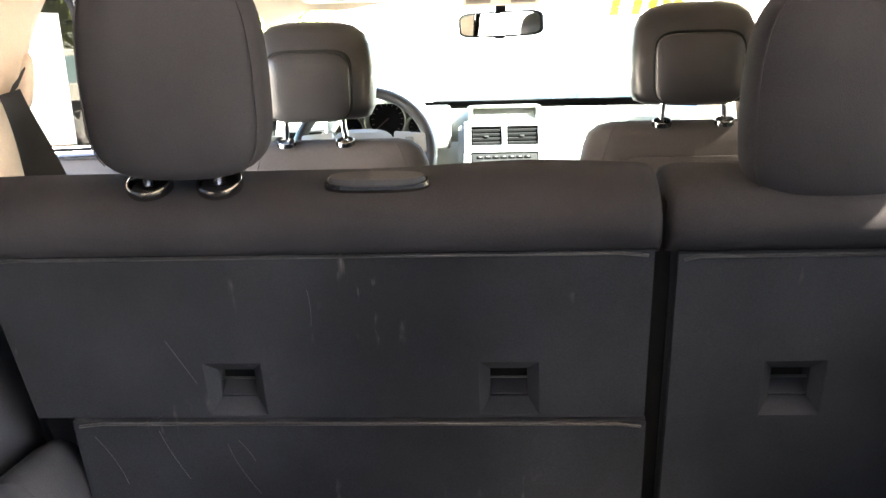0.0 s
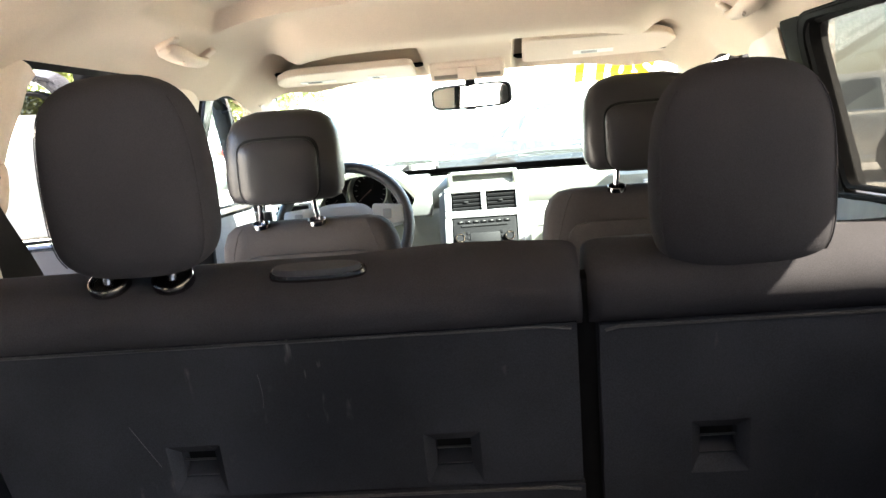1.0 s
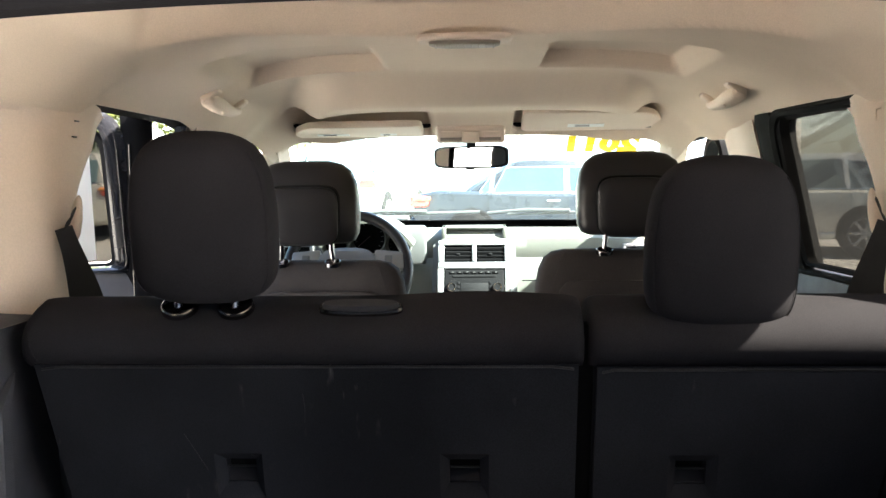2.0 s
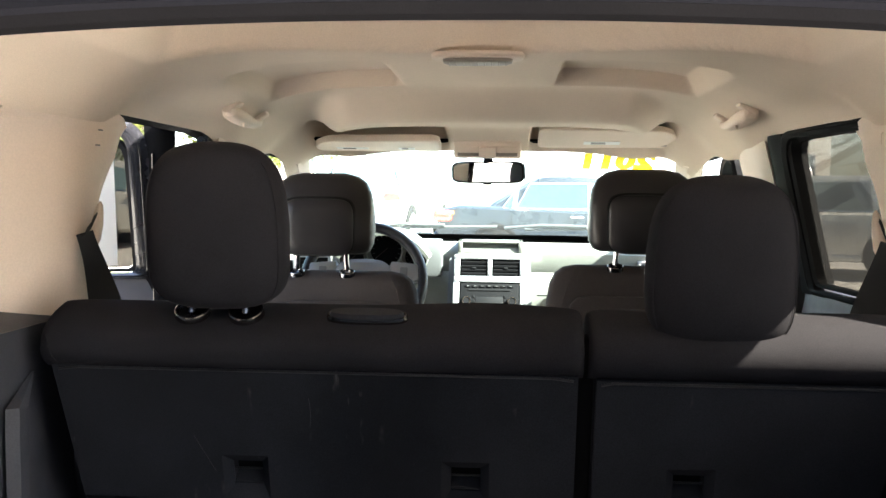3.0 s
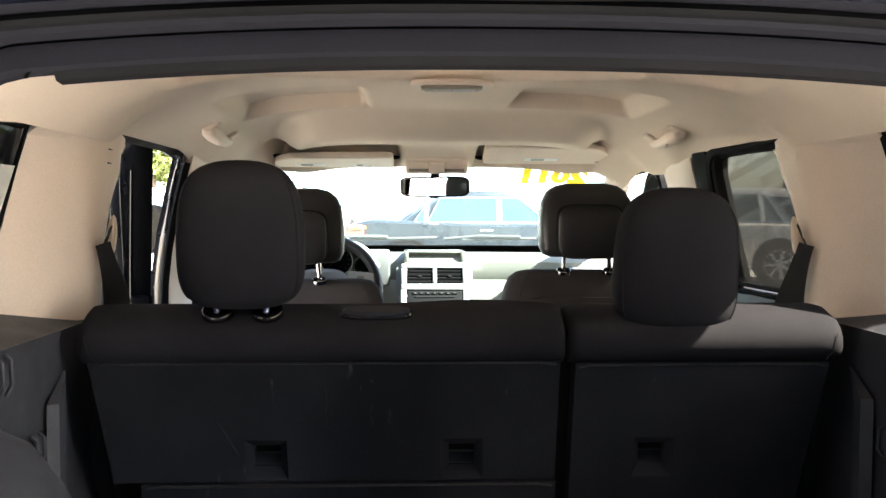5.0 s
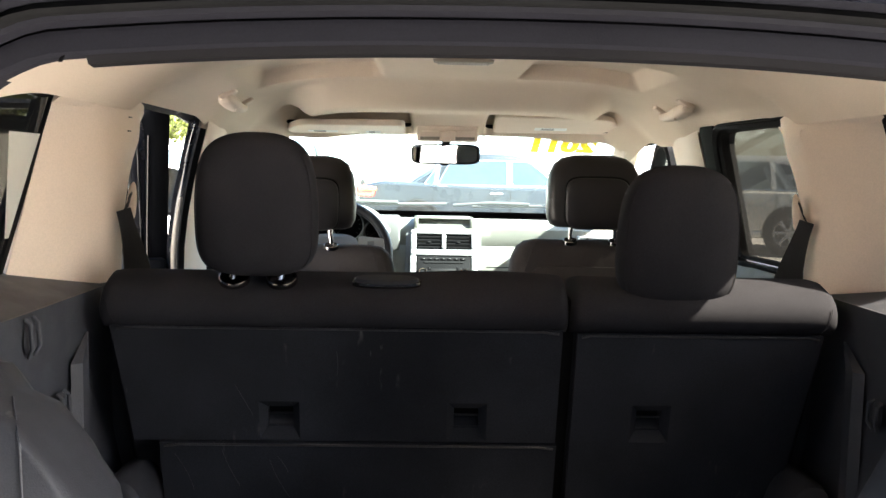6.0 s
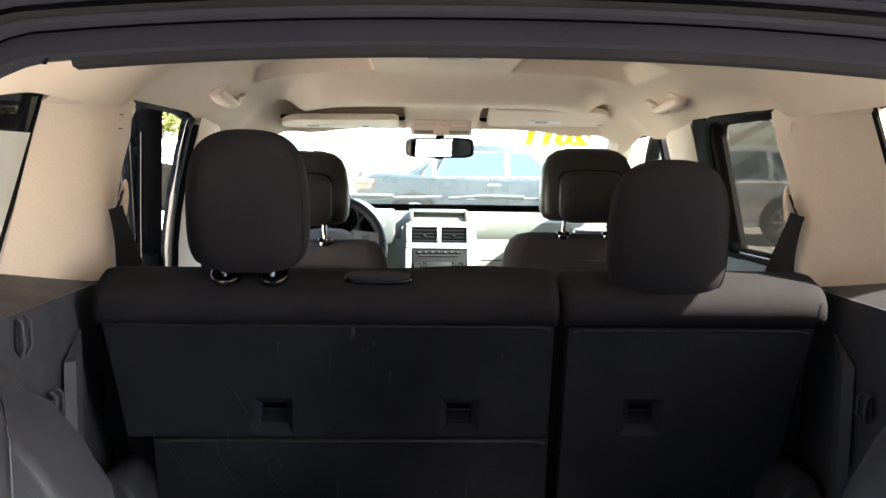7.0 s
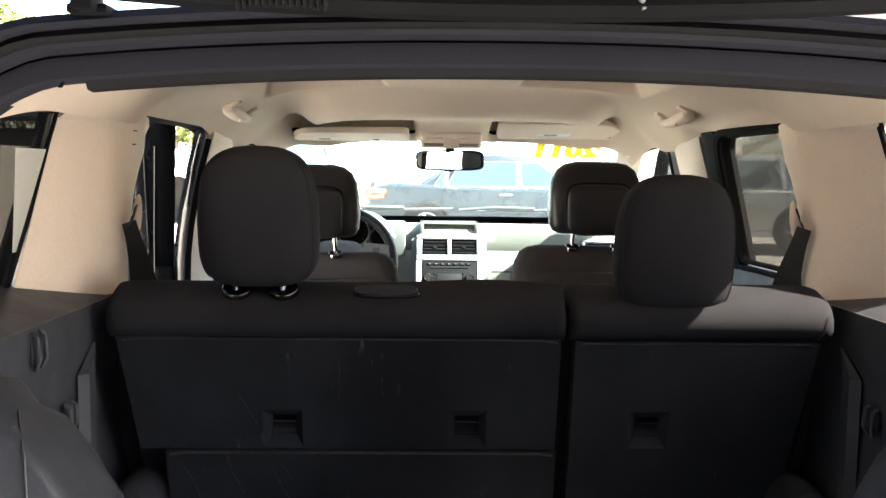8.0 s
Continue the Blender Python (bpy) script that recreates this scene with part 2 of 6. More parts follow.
def prism(bm, poly, axis, lo, hi, bevel=0.0, seg=2):
    """A polygon pushed along an axis: for 'x' it is given as (y, z), for 'y' as (x, z), for 'z' as (x, y)."""
    put = {"x": lambda a, b, c: (c, a, b), "y": lambda a, b, c: (a, c, b), "z": lambda a, b, c: (a, b, c)}[axis]
    lows, highs = [bm.verts.new(put(*p, lo)) for p in poly], [bm.verts.new(put(*p, hi)) for p in poly]
    n = len(poly)
    fs = [bm.faces.new(lows[::-1]), bm.faces.new(highs)] + [bm.faces.new((lows[i], lows[(i + 1) % n], highs[(i + 1) % n], highs[i])) for i in range(n)]
    if bevel:
        edges = list({e for f in fs for e in f.edges})
        round_edges(bm, fs, edges, bevel, seg)
    return bm


def move(bm, m):
    bmesh.ops.transform(bm, matrix=m, verts=bm.verts[:])
    return bm


def smooth(a, b, x):
    t = min(1.0, max(0.0, (x - a) / (b - a)))
    return t * t * (3 - 2 * t)


def mixf(a, b, t):
    return a + (b - a) * t


# ---- ground and distance ----
def ground_z(y):
    return 0.028 * max(0.0, min(y - 3.0, 60.0))


bm = BM()
xs = [-3000, -300, -60, -20, -5, 0, 5, 20, 60, 300, 3000]
ys = [-3000, -300, -60, -20, -5, 0, 3, 8, 16, 30, 63, 300, 3000]
gv = [[bm.verts.new((x, y, ground_z(y))) for y in ys] for x in xs]
for i in range(len(xs) - 1):
    for j in range(len(ys) - 1):
        bm.faces.new((gv[i][j], gv[i + 1][j], gv[i + 1][j + 1], gv[i][j + 1]))
setting("ground", bm, CONCRETE, "sunlit pale worn concrete of a car lot", "ground")


# ---- the car's own shell ----
def roof_z(x, y):
    """Underside of the roof lining: crowned, dropping to windscreen and tailgate, with pressed pockets."""
    a = abs(x)
    z = 1.737 - 0.137 * (a / 0.707) ** 5
    brow = 1.60 + 0.36 * smooth(0.36, 0.62, a)
    z -= 0.075 * smooth(brow, brow + 0.22, y) * (1 - 0.6 * smooth(0.45, 0.7, a)) + 0.060 * smooth(1.96, 2.17, y) * (1 - 0.35 * smooth(0.50, 0.66, a))
    z -= 0.075 * smooth(0.60, 0.05, y)
    z += 0.024 * smooth(0.58, 0.71, a) * smooth(0.98, 1.08, y) * smooth(1.70, 1.52, y)
    z -= 0.022 * smooth(0.60, 0.69, a) * smooth(1.60, 1.74, y) * smooth(2.02, 1.92, y)
    step = 1.078 - 0.13 * (a / 0.48) ** 2
    z += 0.056 * smooth(0.45, 0.72, y) * smooth(step + 0.012, step - 0.012, y) * smooth(0.575, 0.530, a)
    for x0, x1, y1 in ((-0.555, -0.205, 1.59), (0.165, 0.515, 1.57)):
        s = smooth(x0, x0 + 0.022, x) * smooth(x1, x1 - 0.028, x)
        z += 0.041 * s * smooth(1.17, 1.27, y) * smooth(y1 + 0.006, y1 - 0.010, y)
    for x0, x1, e0, e1 in ((-0.630, -0.135, 0.07, 0.03), (0.130, 0.635, 0.03, 0.09)):
        # recess that takes a sun visor
        s = smooth(x0, x0 + e0, x) * smooth(x1, x1 - e1, x)
        far = 1.945 + 0.04 * ((x - (x0 * 0.25 + x1 * 0.75 if x0 < 0 else x0 * 0.75 + x1 * 0.25)) / 0.3) ** 2
        z = mixf(z, max(z, 1.712 - 0.02 * a), s * smooth(far - 0.012, far + 0.012, y) * smooth(2.16, 2.13, y))
    return z


def edge_x(y):
    """Half width of the lining: narrower at the windscreen."""
    return 0.716 - 0.085 * smooth(1.75, 2.18, y)


bm = BM()
sheet(bm, lambda u, v: (edge_x(0.07 + 2.09 * v) * (2 * u - 1), 0.07 + 2.09 * v, roof_z(0.716 * (2 * u - 1), 0.07 + 2.09 * v)), 120, 230, 0.005)
setting("ceiling", bm, CREAM, "cream cloth headliner with pressed pockets", "headliner", 60)

shell = thing("car_body", (0, 1.2, 0), "black car body shell of an off-road wagon parked on concrete", "car")
bm = BM()
sheet(bm, lambda u, v: (0.76 * (2 * u - 1) * (1 - 0.10 * smooth(1.7, 2.2, 0.02 + 2.18 * v)), 0.02 + 2.18 * v,
                        1.836 - 0.14 * abs(2 * u - 1) ** 3 - 0.055 * smooth(1.6, 2.2, 0.02 + 2.18 * v) - 0.165 * smooth(0.75, 0.02, 0.02 + 2.18 * v)), 24, 40, -0.006)
part("roof", bm, PAINT, shell)
bm = BM()
sheet(bm, lambda u, v: (0.80 * (2 * u - 1), 2.86 + 1.05 * v, 1.19 - 0.05 * abs(2 * u - 1) ** 3 - 0.06 * v ** 2), 16, 12, 0.02)
part("hood", bm, PAINT, shell)
for s in (-1, 1):
    # cant rail over the doors, outside the lining
    bm = BM()
    rings = []
    for k in range(31):
        y = 0.05 + 2.12 * k / 30
        e, dz = edge_x(y), -0.02 * smooth(1.9, 2.2, y)
        back, lift = 0.035 * smooth(1.02, 0.92, y), 0.020 * smooth(0.98, 1.08, y) * smooth(1.70, 1.52, y)
        rings.append([(s * (e + dx), y, z + dz) for dx, z in ((0.016 + back, 1.635), (0.020 + back, 1.602 + lift), (0.04 + back, 1.590 + 0.2 * back + lift), (0.085, 1.615 + lift), (0.105, 1.64), (0.085, 1.665), (0.03, 1.69))])
    loft(bm, rings)
    part("cant_rail", bm, BLACK, shell)
    # lower body side, fenders and wheels
    bm = BM()
    prism(bm, [(-0.05, 0.45), (-0.05, 1.22), (0.80, 1.24), (0.80, 0.45)], "x", s * 0.80, s * 0.92, 0.02)
    part("quarter_panel", bm, PAINT, shell)
    bm = BM()
    prism(bm, [(2.62, 0.45), (2.62, 1.22), (3.1, 1.17), (3.92, 1.08), (3.92, 0.45)], "x", s * 0.80, s * 0.92, 0.02)
    part("fender", bm, PAINT, shell)
    for yw in (0.38, 3.15):
        bm = BM()
        loft(bm, [oval(s * 0.96, yw, 0.36, r, r, 2, 36, "yz") for r in (0.23,)] + [oval(s * x, yw, 0.36, r, r, 2, 36, "yz") for x, r in ((0.965, 0.33), (0.95, 0.36), (0.75, 0.36), (0.735, 0.33), (0.74, 0.23))])
        wheel = part("wheel", bm, RUBBER, shell, "black rubber tyre")
        bm = BM()
        for k in range(5):
            a = 2 * math.pi * k / 5
            box(bm, (s * 0.955, yw + 0.12 * math.cos(a), 0.36 + 0.12 * math.sin(a)), (0.025, 0.20, 0.06), 0.008, 1, pose(0, 0, 0, math.degrees(a), 0, 0))
        loft(bm, [oval(s * 0.962, yw, 0.36, r, r, 2, 30, "yz") for r in (0.232, 0.215)] + [oval(s * 0.92, yw, 0.36, 0.21, 0.21, 2, 30, "yz")])
        part("rim", bm, SILVER, wheel)
    # A pillar: painted outside, cream trim inside
    a0, a1 = Vector((s * 0.625, 2.17, 1.585)), Vector((s * 0.72, 2.84, 1.28))
    bm = BM()
    tube(bm, [a0 + Vector((s * 0.035, 0.035, 0.02)), a1 + Vector((s * 0.035, 0.035, 0.02))], 0.036)
    part("windscreen_pillar", bm, PAINT, shell)
    bm = BM()
    loft(bm, [[p + Vector(q) for q in ((-s * 0.03, 0.05, 0.0), (-s * 0.04, 0.0, -0.015), (-s * 0.015, -0.05, -0.03), (s * 0.03, -0.06, -0.03), (s * 0.03, 0.0, 0.0))] for p in
              (a0, a0.lerp(a1, 0.5) + Vector((0, 0.0, 0.012)), a1)])
    setting("trim_a_pillar", bm, CREAM_PLASTIC, "cream plastic trim on the windscreen pillar", "trim")
    # B pillar: cream inside, black weatherstrip and flange
    def bx(z):
        return 0.768 - 0.073 * max(0.0, min(1.0, (z - 1.2) / 0.41)) ** 1.6
    bm = BM()
    sheet(bm, lambda u, v: (s * (bx(1.10 + 0.575 * v) + 0.014 * abs(2 * u - 1) ** 3 - 0.010), mixf(1.612, 1.640, v) + 0.27 * u, 1.10 + 0.575 * v), 14, 12, 0.02 * s)
    setting("trim_b_pillar", bm, CREAM_PLASTIC, "cream plastic trim on the door pillar", "trim")
    bm = BM()
    for y0, w in ((1.600, 0.026), (1.905, 0.030)):
        sheet(bm, lambda u, v: (s * (bx(0.75 + 0.835 * v) + 0.012 + 0.01 * math.sin(math.pi * u)), y0 + w * (u - 0.5), 0.75 + 0.835 * v), 5, 10, 0.02)
    part("door_seal", bm, RUBBER, shell)
    bm = BM()
    sheet(bm, lambda u, v: (s * (bx(0.45 + 1.17 * v) + 0.022 + 0.006 * math.sin(math.pi * u)), 1.606 + 0.22 * u, 0.45 + 1.17 * v), 6, 10, 0.028 * s)
    part("centre_pillar", bm, PAINT if s < 0 else RUBBER, shell)
    # body-coloured jamb flange on the pillar's rear face, bare where the door stands open
    bm = BM()
    sheet(bm, lambda u, v: (s * (bx(0.80 + 0.80 * v) + mixf(0.037, mixf(0.012, 0.030, smooth(0.68, 0.95, v)), u)), 1.600 - 0.004 * math.sin(math.pi * u), 0.80 + 0.80 * v), 5, 14, 0.004 * s)
    part("pillar_flange", bm, PAINT if s < 0 else RUBBER, shell)
    if s < 0:
        # champagne panel low on the flange, rounded off at its top
        bm = BM()
        sheet(bm, lambda u, v: (s * (bx(0.80 + 0.59 * v) + mixf(mixf(0.034, 0.029, smooth(0.85, 1, v)), mixf(0.014, 0.019, smooth(0.85, 1, v)), u)), 1.5925 - 0.003 * math.sin(math.pi * u), 0.80 + 0.59 * v), 5, 14, 0.003 * s)
        part("door_jamb", bm, JAMB, shell, "dull champagne strip on the door jamb")
    # C pillar trim: from the slanted quarter glass edge to the door opening, curling out at the door
    def cpil(u, v):
        z = 1.245 + 0.39 * v - 0.040 * u ** 4 * v
        xb, yb = mixf(0.838, 0.770, v) - 0.055 * smooth(0.88, 1.0, v), mixf(0.662, 0.755, v)
        front = 0.950 + 0.185 * v ** 3.0
        inner = mixf(0.714, 0.702, v) + 0.016 * smooth(0.80, 0.97, v)
        x = inner + (xb - inner) * max(0.0, 1 - u / 0.72) ** 1.5 + 0.012 * smooth(0.85, 1.0, u) ** 2
        return (s * x, mixf(yb, front, u), z)
    bm = BM()
    sheet(bm, cpil, 30, 16, 0.025 * s)
    setting("trim_c_pillar", bm, CREAM_PLASTIC, "cream moulded plastic trim of the rear quarter pillar", "trim")
    # two clip seams near the top of the pillar trim
    if s > 0:
        bm = BM()
        p = Vector(cpil(0.66, (1.567 - 1.245) / 0.39)) + Vector((-s * 0.0005, 0, 0))
        tube(bm, [p + Vector(q) for q in ((0, -0.006, 0.018), (0, 0.008, 0.018), (0, 0.011, 0.014), (0, 0.008, -0.014), (0, 0.004, -0.018), (0, -0.010, -0.018))], 0.0009, 6)
        part("clip_tag", bm, CREAM_PLASTIC, shell, "small moulded clip cover outline")
    for zz in (1.555, 1.585) if s < 0 else ():
        bm = BM()
        p = Vector(cpil(0.70, (zz - 1.245) / 0.39))
        box(bm, p + Vector((-s * 0.001, 0, 0)), (0.004, 0.014, 0.0025), 0.0005, 1)
        part("clip_slot", bm, DASH_DARK, shell)
    # quarter glass with a black surround
    def qwin(u, v, off=0.0):
        z = 1.255 + 0.365 * v
        return (s * (mixf(0.842, 0.771, v) + off), mixf(0.06, mixf(0.660, 0.764, v), u), z)
    bm = BM()
    sheet(bm, lambda u, v: qwin(u, v, 0.012), 8, 6, 0.004 * s)
    setting("window_quarter", bm, PRIVACY_GLASS if s < 0 else TINTED_GLASS, "dark tinted fixed rear quarter window", "window")
    bm = BM()
    sheet(bm, lambda u, v: tuple(Vector(qwin(1, v)) + Vector((0, -0.016 * u, 0))), 2, 10, 0.006)
    sheet(bm, lambda u, v: tuple(Vector(qwin(v, 0)) + Vector((0, 0, 0.016 * u))), 2, 10, 0.006)
    sheet(bm, lambda u, v: tuple(Vector(qwin(0.95 * v, 1)) + Vector((0.004 * s, 0, -0.024 * u))), 2, 10, 0.006)
    part("quarter_window_seal", bm, RUBBER, shell)
    # outer skin over the quarter pillar, behind the trim
    bm = BM()
    sheet(bm, lambda u, v: (s * (mixf(0.875, 0.805, v)), mixf(mixf(0.66, 0.76, v), mixf(1.0, 1.12, v), u), 1.24 + 0.37 * v), 4, 6, 0.01 * s)
    part("quarter_pillar_skin", bm, PAINT, shell)
    # D pillar at the tailgate opening
    bm = BM()
    loft(bm, [[(s * x, y, z) for x, y in ((xi, 0.10), (xi - 0.005, 0.02), (xi + 0.03, -0.04), (0.83, -0.05), (0.83, 0.08))] for xi, z in
              ((0.64, 0.80), (0.655, 1.0), (0.66, 1.2), (0.65, 1.40), (0.62, 1.50), (0.585, 1.545), (0.555, 1.565))])
    setting("trim_d_pillar", bm, GREY_TRIM, "dark grey trim of the tailgate pillar", "trim")

# windscreen
WS0, WS1 = Vector((0, 2.17, 1.628)), Vector((0, 2.84, 1.300))
WN = (WS1 - WS0).cross(Vector((1, 0, 0))).normalized()


def screen(x, v, off=0.0):
    """A point of the bowed windscreen: x across, v from top (0) to bottom (1)."""
    p = WS0.lerp(WS1, v) + Vector((x, -0.10 * (x / 0.7) ** 2, 0)) + WN * off
    return p


bm = BM()
sheet(bm, lambda u, v: screen(mixf(0.63, 0.73, v) * (2 * u - 1), v), 24, 10, 0.005)
glass_ob = setting("window_windscreen", bm, CLEAR_GLASS, "clear laminated windscreen with a faint pale veil", "windscreen")
bm = BM()
sheet(bm, lambda u, v: tuple(screen(0.74 * (2 * u - 1), 0.966 + 0.075 * v, 0.006)), 24, 2, 0.004)
part("windscreen_frit", bm, FRIT, shell, "black band along the windscreen's foot")
bm = BM()
sheet(bm, lambda u, v: tuple(screen(0.64 * (2 * u - 1), -0.04 + 0.05 * v, 0.007)), 24, 2, 0.006)
part("windscreen_top_band", bm, FRIT, shell)
bm = BM()
prism(bm, [(2.84, 1.29), (2.84, 1.20), (2.98, 1.16), (2.98, 1.20)], "x", -0.78, 0.78, 0.004)
part("cowl", bm, BLACK, shell)
bm = BM()
box(bm, (0, 3.93, 0.72), (1.7, 0.12, 0.62), 0.05, 3)
part("front_bumper", bm, PAINT, shell)
bm = BM()
box(bm, (0, -0.13, 0.52), (1.7, 0.14, 0.26), 0.05, 3)
part("rear_bumper", bm, BLACK, shell)

# floors and closing panels
bm = BM()
box(bm, (0, 0.43, 0.775), (1.5, 0.95, 0.04), 0.008)
setting("floor", bm, FLOORMAT, "black carpeted cargo floor", "floor")
bm = BM()
box(bm, (0, 1.85, 0.46), (1.6, 1.9, 0.05), 0.01)
setting("floor_cabin", bm, FLOORMAT, "dark carpeted cabin floor", "floor")
bm = BM()
box(bm, (0, 2.80, 0.82), (1.58, 0.04, 0.72), 0.01)
setting("wall_firewall", bm, DASH_DARK, "dark bulkhead behind the dashboard", "bulkhead")
bm = BM()
box(bm, (0, -0.045, 0.775), (1.30, 0.09, 0.035), 0.012, 3)
setting("trim_sill", bm, DARK_PLASTIC, "dark plastic sill plate of the tailgate opening", "trim")


# ---- tailgate opening header: stacked trim, seals and steps ----
def header_arc(x):
    """Height offset and depth offset of the header along the car's width."""
    a = abs(x)
    return -0.020 * (a / 0.45) ** 2.2 - 0.05 * smooth(0.48, 0.64, a), -0.015 * (a / 0.6) ** 2


def header_band(prof, mat, name, label, x0=-0.66, x1=0.66, parent=None):
    bm = BM()

    def at(u, v):
        x = mixf(x0, x1, u)
        k = v * (len(prof) - 1)
        i = min(int(k), len(prof) - 2)
        y, z = (mixf(prof[i][j], prof[i + 1][j], k - i) for j in (0, 1))
        dz, dy = header_arc(x)
        return (x, y + dy, z + dz)
    sheet(bm, at, 60, (len(prof) - 1) * 2, -0.006)
    return part(name, bm, mat, parent, label)


header = thing("tailgate_header", (0, 0.05, 1.60), "dark grey plastic header trim over the tailgate opening", "trim", "", "structure")
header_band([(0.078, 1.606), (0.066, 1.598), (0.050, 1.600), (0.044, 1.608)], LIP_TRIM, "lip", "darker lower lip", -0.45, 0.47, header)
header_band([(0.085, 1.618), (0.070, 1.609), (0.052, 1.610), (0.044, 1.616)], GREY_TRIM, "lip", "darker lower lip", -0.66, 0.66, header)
header_band([(0.046, 1.607), (0.038, 1.612), (0.034, 1.628), (0.034, 1.633)], GREY_TRIM, "trim_panel", "", parent=header)
header_band([(0.040, 1.632), (0.043, 1.634), (0.040, 1.637)], RUBBER, "joint", "", parent=header)
header_band([(0.036, 1.636), (0.022, 1.640), (0.018, 1.646)], GREY_TRIM, "flange", "", parent=header)
header_band([(0.024, 1.645), (0.006, 1.645), (-0.002, 1.649), (0.002, 1.655), (0.012, 1.657)], RUBBER, "weather_seal", "", parent=header)
header_band([(0.012, 1.655), (-0.006, 1.656), (-0.016, 1.660), (-0.012, 1.668), (0.02, 1.672)], GREY_TRIM, "roof_gutter", "", parent=header)
for s, xs_ in ((-1, 0.452), (1, 0.475)):
    bm = BM()
    sheet(bm, lambda u, v: (s * (xs_ + 0.028 * (1 - v) - 0.006 + 0.004 * u), 0.0325 + 0.001 * u, 1.585 + 0.046 * v - 0.004), 1, 6, 0.002)
    part("panel_joint", bm, RUBBER, header)

# tailgate, swung up over the opening
gate = thing("tailgate", (0, -0.05, 1.74), "raised black tailgate with a dark inner lining", "tailgate")
GM = pose(0, -0.035, 1.705, -8, 0, 0)


def gate_part(name, bm, mat, parent=gate, label=""):
    return part(name, move(bm, GM), mat, parent, label)


bm = BM()
box(bm, (0, -0.50, 0.045), (1.36, 0.98, 0.05), 0.02, 3)
gate_part("outer_panel", bm, PAINT)
bm = BM()
loft(bm, [[(x, y, z + 0.10 * x * x) for y, z in ((-0.035, 1.650), (-0.045, 1.642), (-0.085, 1.640), (-0.10, 1.648), (-0.10, 1.69), (-0.035, 1.69))] for x in (-0.63 + 1.26 * k / 30 for k in range(31))])
part("hinge_beam", bm, BLACK, gate)
bm = BM()
for b in (((0, -0.06, 0.0), (1.02, 0.10, 0.05)), ((0, -0.92, 0.0), (1.25, 0.12, 0.05)), ((-0.58, -0.48, 0.0), (0.10, 0.80, 0.05)), ((0.58, -0.48, 0.0), (0.10, 0.80, 0.05))):
    box(bm, *b, 0.015, 3)
gate_part("inner_lining", bm, BLACK)
bm = BM()
box(bm, (0, -0.48, 0.012), (1.06, 0.74, 0.006))
gate_part("rear_window", bm, PRIVACY_GLASS)
for s in (-1, 1):
    for xh in (0.42, 0.545):
        bm = BM()
        box(bm, (s * xh, -0.010, 1.652 - 0.10 * (xh - 0.42)), (0.040, 0.05, 0.010), 0.003, 2)
        box(bm, (s * xh, -0.035, 1.668), (0.022, 0.03, 0.040), 0.004, 2)
        loft(bm, [oval(s * xh, -0.012, z - 0.10 * (xh - 0.42), r, r, 2, 6) for z, r in ((1.654, 0.009), (1.666, 0.009))])
        part("hinge", bm, BLACK, gate)
# corrugated cable boot and a washer hose between roof and gate
bm = BM()
rings = []
for k in range(29):
    x = -0.262 + 0.085 * k / 28
    r = 0.0085 + 0.0022 * (1 if k % 2 else -1)
    rings.append(oval(x, -0.098 - 0.004 * math.sin(k / 28 * math.pi), 1.650 + 0.003 * math.sin(k / 28 * math.pi), r, r, 2, 14, "yz"))
loft(bm, rings)
part("cable_boot", bm, RUBBER, gate, "corrugated black rubber cable boot", 20)
bm = BM()
tube(bm, [(0.085, -0.085, 1.668), (0.095, -0.097, 1.663), (0.108, -0.100, 1.657), (0.112, -0.095, 1.650), (0.109, -0.085, 1.647)], 0.004)
part("washer_hose", bm, DASH_DARK, gate)


